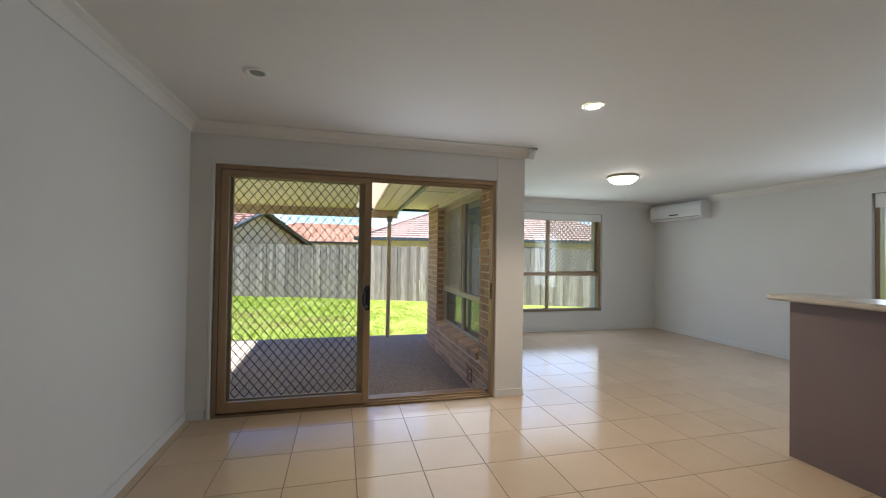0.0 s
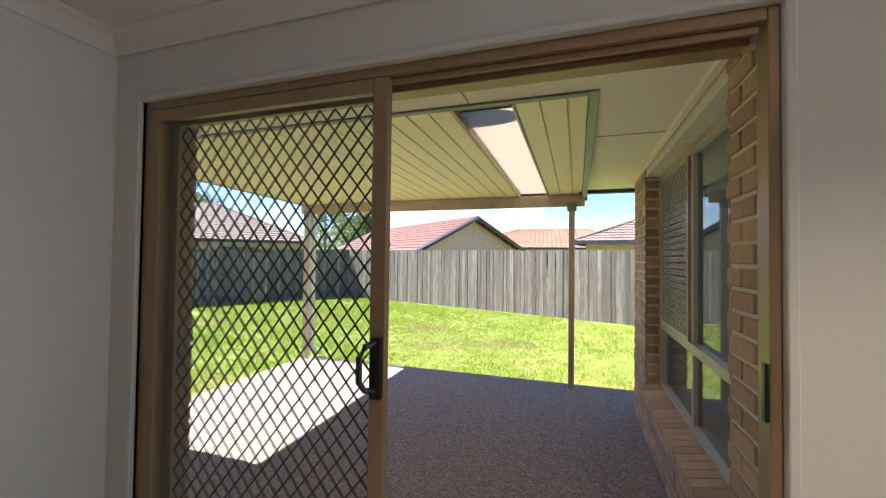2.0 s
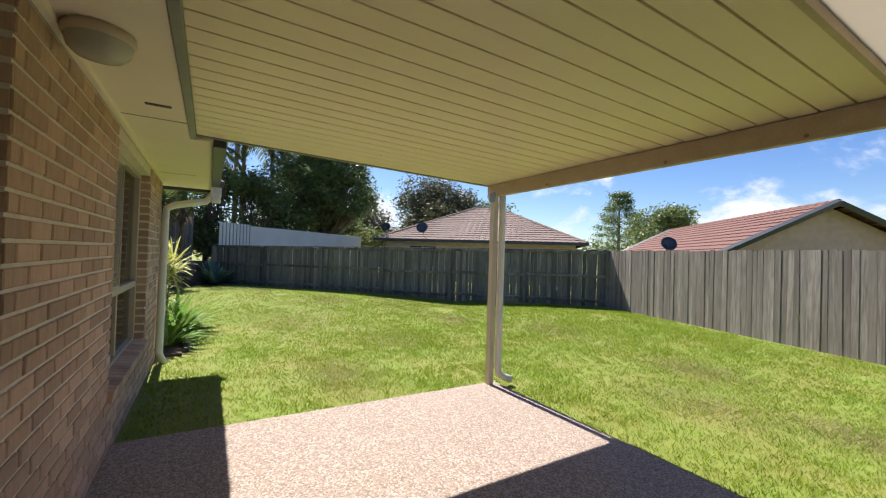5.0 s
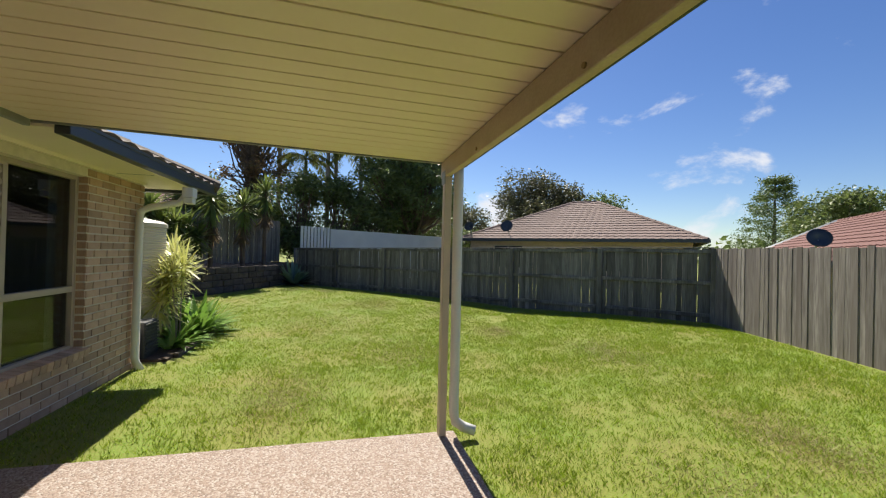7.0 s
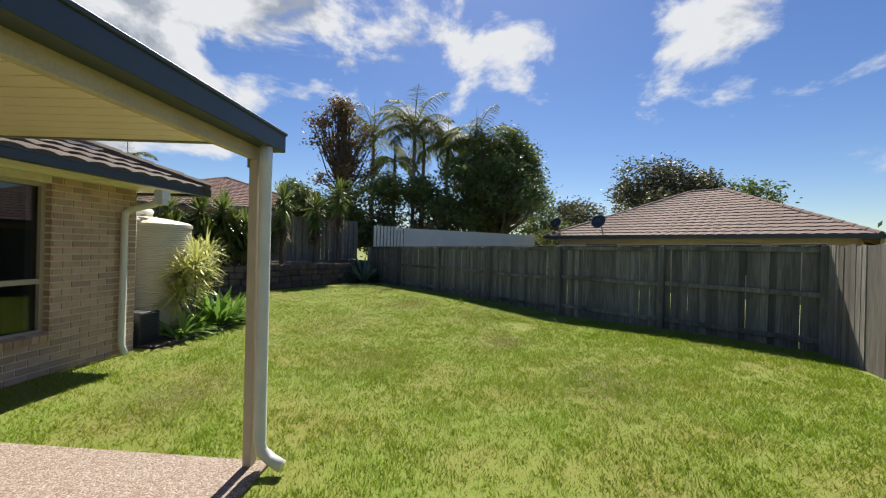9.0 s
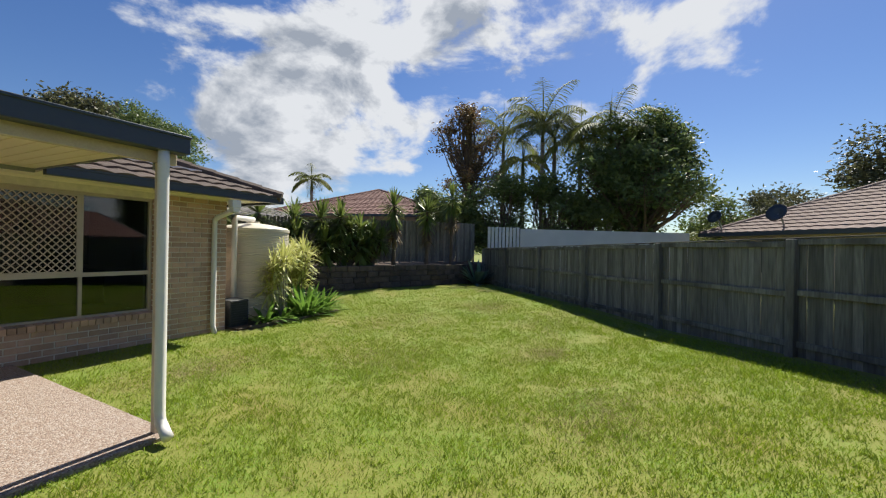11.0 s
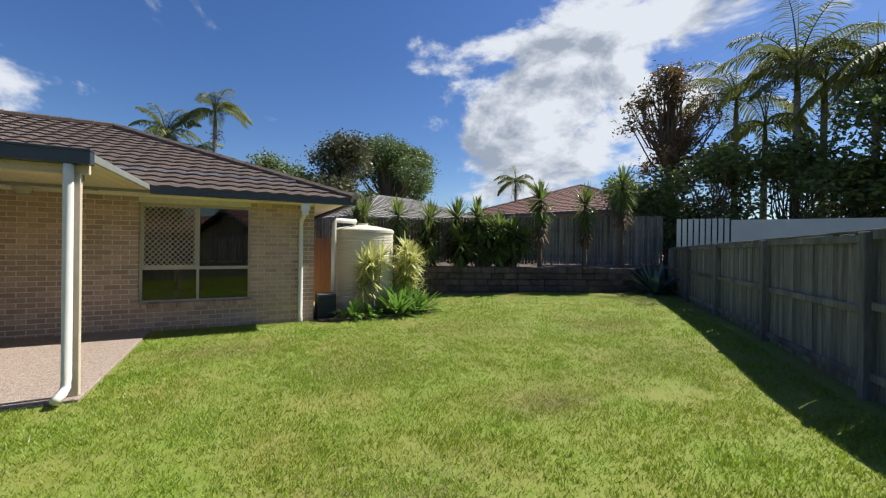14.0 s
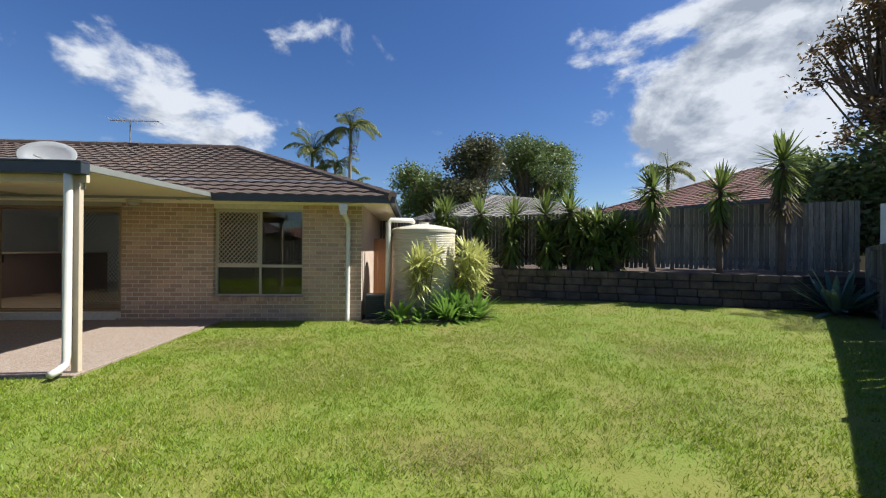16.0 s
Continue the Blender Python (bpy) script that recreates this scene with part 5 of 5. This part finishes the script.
palm(-23.8, 2.9, 0.3, 7.0, 13, 3.0, 1)
palm(-22.4, 5.6, 0.3, 7.0, 14, 3.0, 2)
palm(-23.4, 6.0, 0.3, 6.6, 12, 2.8, 3)
palm(-23.2, 7.4, 0.3, 6.3, 12, 2.7, 4)
palm(-21.9, 9.0, 0.3, 6.2, 12, 2.6, 5)
palm(-22.9, 4.4, 0.3, 5.4, 10, 2.0, 6)
palm(-3.3, -11.5, 0.0, 7.7, 12, 2.1, 7)
palm(-1.3, -10.6, 0.0, 6.0, 12, 1.9, 8)
palm(-2.2, -12.6, 0.0, 5.6, 10, 1.8, 9)
palm(-24.0, -13.0, 0.0, 6.0, 11, 2.0, 10)
palm(-3.6, -9.2, 0.0, 3.6, 10, 1.7, 12)

# ---- grass ----


def grass(count, seed):
    """Short blades scattered over the lawn, thicker along the patio's edge."""
    g = np.random.default_rng(seed)
    x = g.uniform(-15.5, 3.5, count * 3)
    y = g.uniform(2.0, 14.2, count * 3)
    fa = (y - 14.24) - (9.49 / 9.68) * (x + 6.62)
    ok = (fa < -0.1) & (y < 14.2 - 0.275 * (x + 6.62)) & ~((x > -3.17) & (y < 7.62)) & ~((x > -6.0) & (y < 4.02)) & ~((x > -8.7) & (y < 4.38) & (x < -5.9)) & (y - 0.55 + 0.43 * (x + 6.9) > 0.12)
    near = np.exp(-((x + 5.0) ** 2 + (y - 10.4) ** 2) / 50) + 0.09
    tuft = np.zeros(count * 3)  # blades gather in uneven tufts
    for cell, amp in ((0.045, 0.9), (0.11, 0.8), (0.45, 0.7)):
        table = g.uniform(-1, 1, (460, 460))
        u, v = (x + 16) / cell, (y - 1) / cell
        i, j = u.astype(int), v.astype(int)
        fu, fv = u - i, v - j
        i, j = i % 459, j % 459
        tuft += amp * ((table[i, j] * (1 - fu) + table[i + 1, j] * fu) * (1 - fv) + (table[i, j + 1] * (1 - fu) + table[i + 1, j + 1] * fu) * fv)
    ok &= g.uniform(0, 1, count * 3) < near * np.clip(0.75 + 0.4 * tuft, 0.15, 1.4)
    x, y, tuft = x[ok][:count], y[ok][:count], tuft[ok][:count]
    n = len(x)
    d = np.clip(np.where(x > -6, (y - 8.5) / 5, np.maximum((y - 8.5) / 5, (-6.5 - x) / 6)), 0, 1)
    z = -0.037 + 0.22 * d * d * (3 - 2 * d)
    a = g.uniform(0, 2 * np.pi, n)
    h = g.uniform(0.012, 0.036, n) * np.clip(1.0 + 0.3 * tuft, 0.6, 1.7)
    w = g.uniform(0.0022, 0.0048, n)
    lean = g.uniform(0.3, 1.1, n) * h
    b = g.uniform(0, 2 * np.pi, n)
    p = np.stack([x, y, z], 1)
    side = np.stack([np.cos(a), np.sin(a), 0 * a], 1) * w[:, None]
    tip = p + np.stack([np.cos(b) * lean, np.sin(b) * lean, h], 1)
    v = np.stack([p - side, p + side, tip + side * 0.3, tip - side * 0.3], 1).reshape(-1, 3)
    return v




def straw(count, seed):
    """Dry blades in worn patches among the green."""
    g = np.random.default_rng(seed)
    spots = [(-5.2, 10.6, 0.5), (-9.4, 9.2, 0.7), (-1.6, 9.2, 0.5), (-4.3, 6.0, 0.5), (-8.2, 6.2, 0.9), (-0.4, 9.6, 0.35), (-10.6, 7.4, 0.6), (-6.0, 7.6, 0.7), (-2.3, 10.4, 0.4), (-7.4, 9.6, 0.35)]
    k = g.integers(0, len(spots), count)
    sp = np.array(spots)[k]
    x, y = sp[:, 0] + g.normal(size=count) * sp[:, 2], sp[:, 1] + g.normal(size=count) * sp[:, 2] * 0.6
    d = np.clip(np.where(x > -6, (y - 8.5) / 5, np.maximum((y - 8.5) / 5, (-6.5 - x) / 6)), 0, 1)
    p = np.stack([x, y, -0.034 + 0.22 * d * d * (3 - 2 * d)], 1)
    a, b, h = g.uniform(0, 6.283, count), g.uniform(0, 6.283, count), g.uniform(0.01, 0.03, count)
    side = np.stack([np.cos(a), np.sin(a), 0 * a], 1) * 0.0028
    tip = p + np.stack([np.cos(b) * h * 1.4, np.sin(b) * h * 1.4, h], 1)
    return np.stack([p - side, p + side, tip + side * 0.3, tip - side * 0.3], 1).reshape(-1, 3)


tagged(quads("dry_grass", straw(36000, 8), STRAW), "straw-coloured dry blades in worn lawn patches", "grass", kind="stuff")
tagged(quads("grass_blades", grass(430000, 4), GRASS), "short green grass blades of the lawn", "grass", kind="stuff")

# ---- floor tiles ----
floor = structure(empty("floor", 0, 0, FLOOR), "glossy beige square ceramic floor tiles with dark joints", "floor")
unit = Shape().box(0.002, 0.418, 0.002, 0.418, -0.006, 0.0).done("tile", TILE, bevel=0.0012)
tile_mesh = unit.data
bpy.data.objects.remove(unit)
rest = Shape()
for i in range(-4, 15):
    for j in range(-8, 17):
        x, y = 0.046 + 0.42 * i, -0.05 + 0.42 * j
        if x < -1.3 or x + 0.42 > 6.0 or y < -3.2 or (x < 1.4 and y + 0.42 > 3.66) or (y + 0.42 > 6.62):
            x0, x1, y0, y1 = max(x, -1.28), min(x + 0.42, 5.97), max(y, -3.2), min(y + 0.42, 3.62 if x < 1.4 else 6.6)
            if x1 - x0 > 0.03 and y1 - y0 > 0.03:
                rest.box(x0 + 0.002, x1 - 0.002, y0 + 0.002, y1 - 0.002, FLOOR - 0.006, FLOOR)
            continue
        ob = new("tile", tile_mesh)
        ob.location = (x, y, FLOOR)
        at_origin(ob, floor)
for j in range(8):
    rest.box(1.684, 1.724, 3.626 + 0.42 * j, min(3.626 + 0.416 + 0.42 * j, 6.6), FLOOR - 0.006, FLOOR)
at_origin(rest.done("cut_tiles", TILE), floor)

# ---- brick courses ----


def brick_courses(root_name, axis, a0, a1, face, out, z0, z1, holes, near, back=0.05):
    """Bricks in stretcher bond, standing proud of the mortar; those within near are pieces of their own."""
    root = bpy.data.objects[root_name]
    unit = Shape().box(0, 1, -0.5, 0.5, 0, 0.070).done("brick", BRICK)
    bm = bmesh.new()
    bm.from_mesh(unit.data)
    bmesh.ops.scale(bm, vec=(0.23, 0.02, 1), verts=bm.verts)
    bmesh.ops.bevel(bm, geom=list(bm.edges), offset=0.005, segments=1, affect="EDGES")
    bmesh.ops.scale(bm, vec=(1 / 0.23, 1, 1), verts=bm.verts)
    bm.to_mesh(unit.data)
    bm.free()
    me = unit.data
    bpy.data.objects.remove(unit)
    rest, rng = Shape(), random.Random(root_name)
    zc, row = z0, 0
    while zc + 0.05 < z1:
        spans = [(a0, a1)]
        for h in holes:
            if zc + 0.06 > h[2] and zc < h[3] - 0.02:
                spans = [q for p in spans for q in ((p[0], min(p[1], h[0])), (max(p[0], h[1]), p[1])) if q[1] - q[0] > 0.03]
        for p, q in spans:
            u = math.floor((p - a0) / 0.24) * 0.24 + a0 - 0.12 * (row % 2)
            while u < q:
                b0, b1 = max(u, p), min(u + 0.222, q)
                if b1 - b0 > 0.025:
                    off = out * rng.uniform(-0.002, 0.002)
                    if near[0] <= b0 <= near[1]:
                        ob = new("brick", me)
                        ob.matrix_world = (Matrix.Translation((b0, face + off - out * 0.008, zc)) if axis == "x" else Matrix.Translation((face + off - out * 0.008, b0, zc)) @ Matrix.Rotation(radians(90), 4, "Z")) @ Matrix.Diagonal((b1 - b0, 1, 1, 1)) @ Matrix.Diagonal((1, 1, 1, 1))
                        at_origin(ob, root)
                    elif axis == "x":
                        rest.box(b0, b1, face + off - 0.018, face + off + 0.002, zc, zc + 0.070)
                    else:
                        rest.box(face + off - 0.002, face + off + 0.018, b0, b1, zc, zc + 0.070)
                u += 0.24
        zc += 0.086
        row += 1
    if rest.v:
        at_origin(tagged(rest.done("bricks", BRICK), kind="stuff"), root)


brick_courses("wall_north_outer", "x", -5.93, WING, FACE, 1, -0.04, SOFF, [(DOOR[0] - 0.08, WING, 0.1, SOFF + 1), (WIN_BED[0], WIN_BED[1], WIN_BED[2] - 0.06, SOFF + 1)], (-3.0, -1.0))
brick_courses("wall_wing_outer", "y", 3.70, 6.95, WING, -1, 0.0, SOFF, [(WIN_WING[0], WIN_WING[1], WIN_WING[2] - 0.06, SOFF + 1)], (3.6, 4.8))
structure(boxes("door_head", FRAME_LT, [(DOOR[0] - 0.08, WING - 0.002, 3.87, 3.93, 2.28, SOFF - 0.002), (DOOR[0] - 0.078, DOOR[0], 3.775, 3.87, 0.15, 2.28)], bevel=0.003), "beige aluminium cover strips over the sliding door", "trim")
brick_courses("wall_north_outer", "y", 3.872, FACE, DOOR[0] - 0.08, 1, 0.13, SOFF, [], (3.0, 5.0))
# brick returns beside the recessed windows
for face, out in ((WIN_WING[0], 1), (WIN_WING[1], -1)):
    brick_courses("wall_wing_outer", "x", WING + 0.004, 1.553, face, out, WIN_WING[2] + 0.02, SOFF, [], (0, 3))
for face, out in ((WIN_BED[0], 1), (WIN_BED[1], -1)):
    brick_courses("wall_north_outer", "y", 3.892, FACE - 0.004, face, out, WIN_BED[2] + 0.02, SOFF, [], (3, 5))
brick_courses("wall_wing_outer", "x", WING + 0.004, 1.95, 6.95, 1, 0.0, SOFF, [], (0, 3))
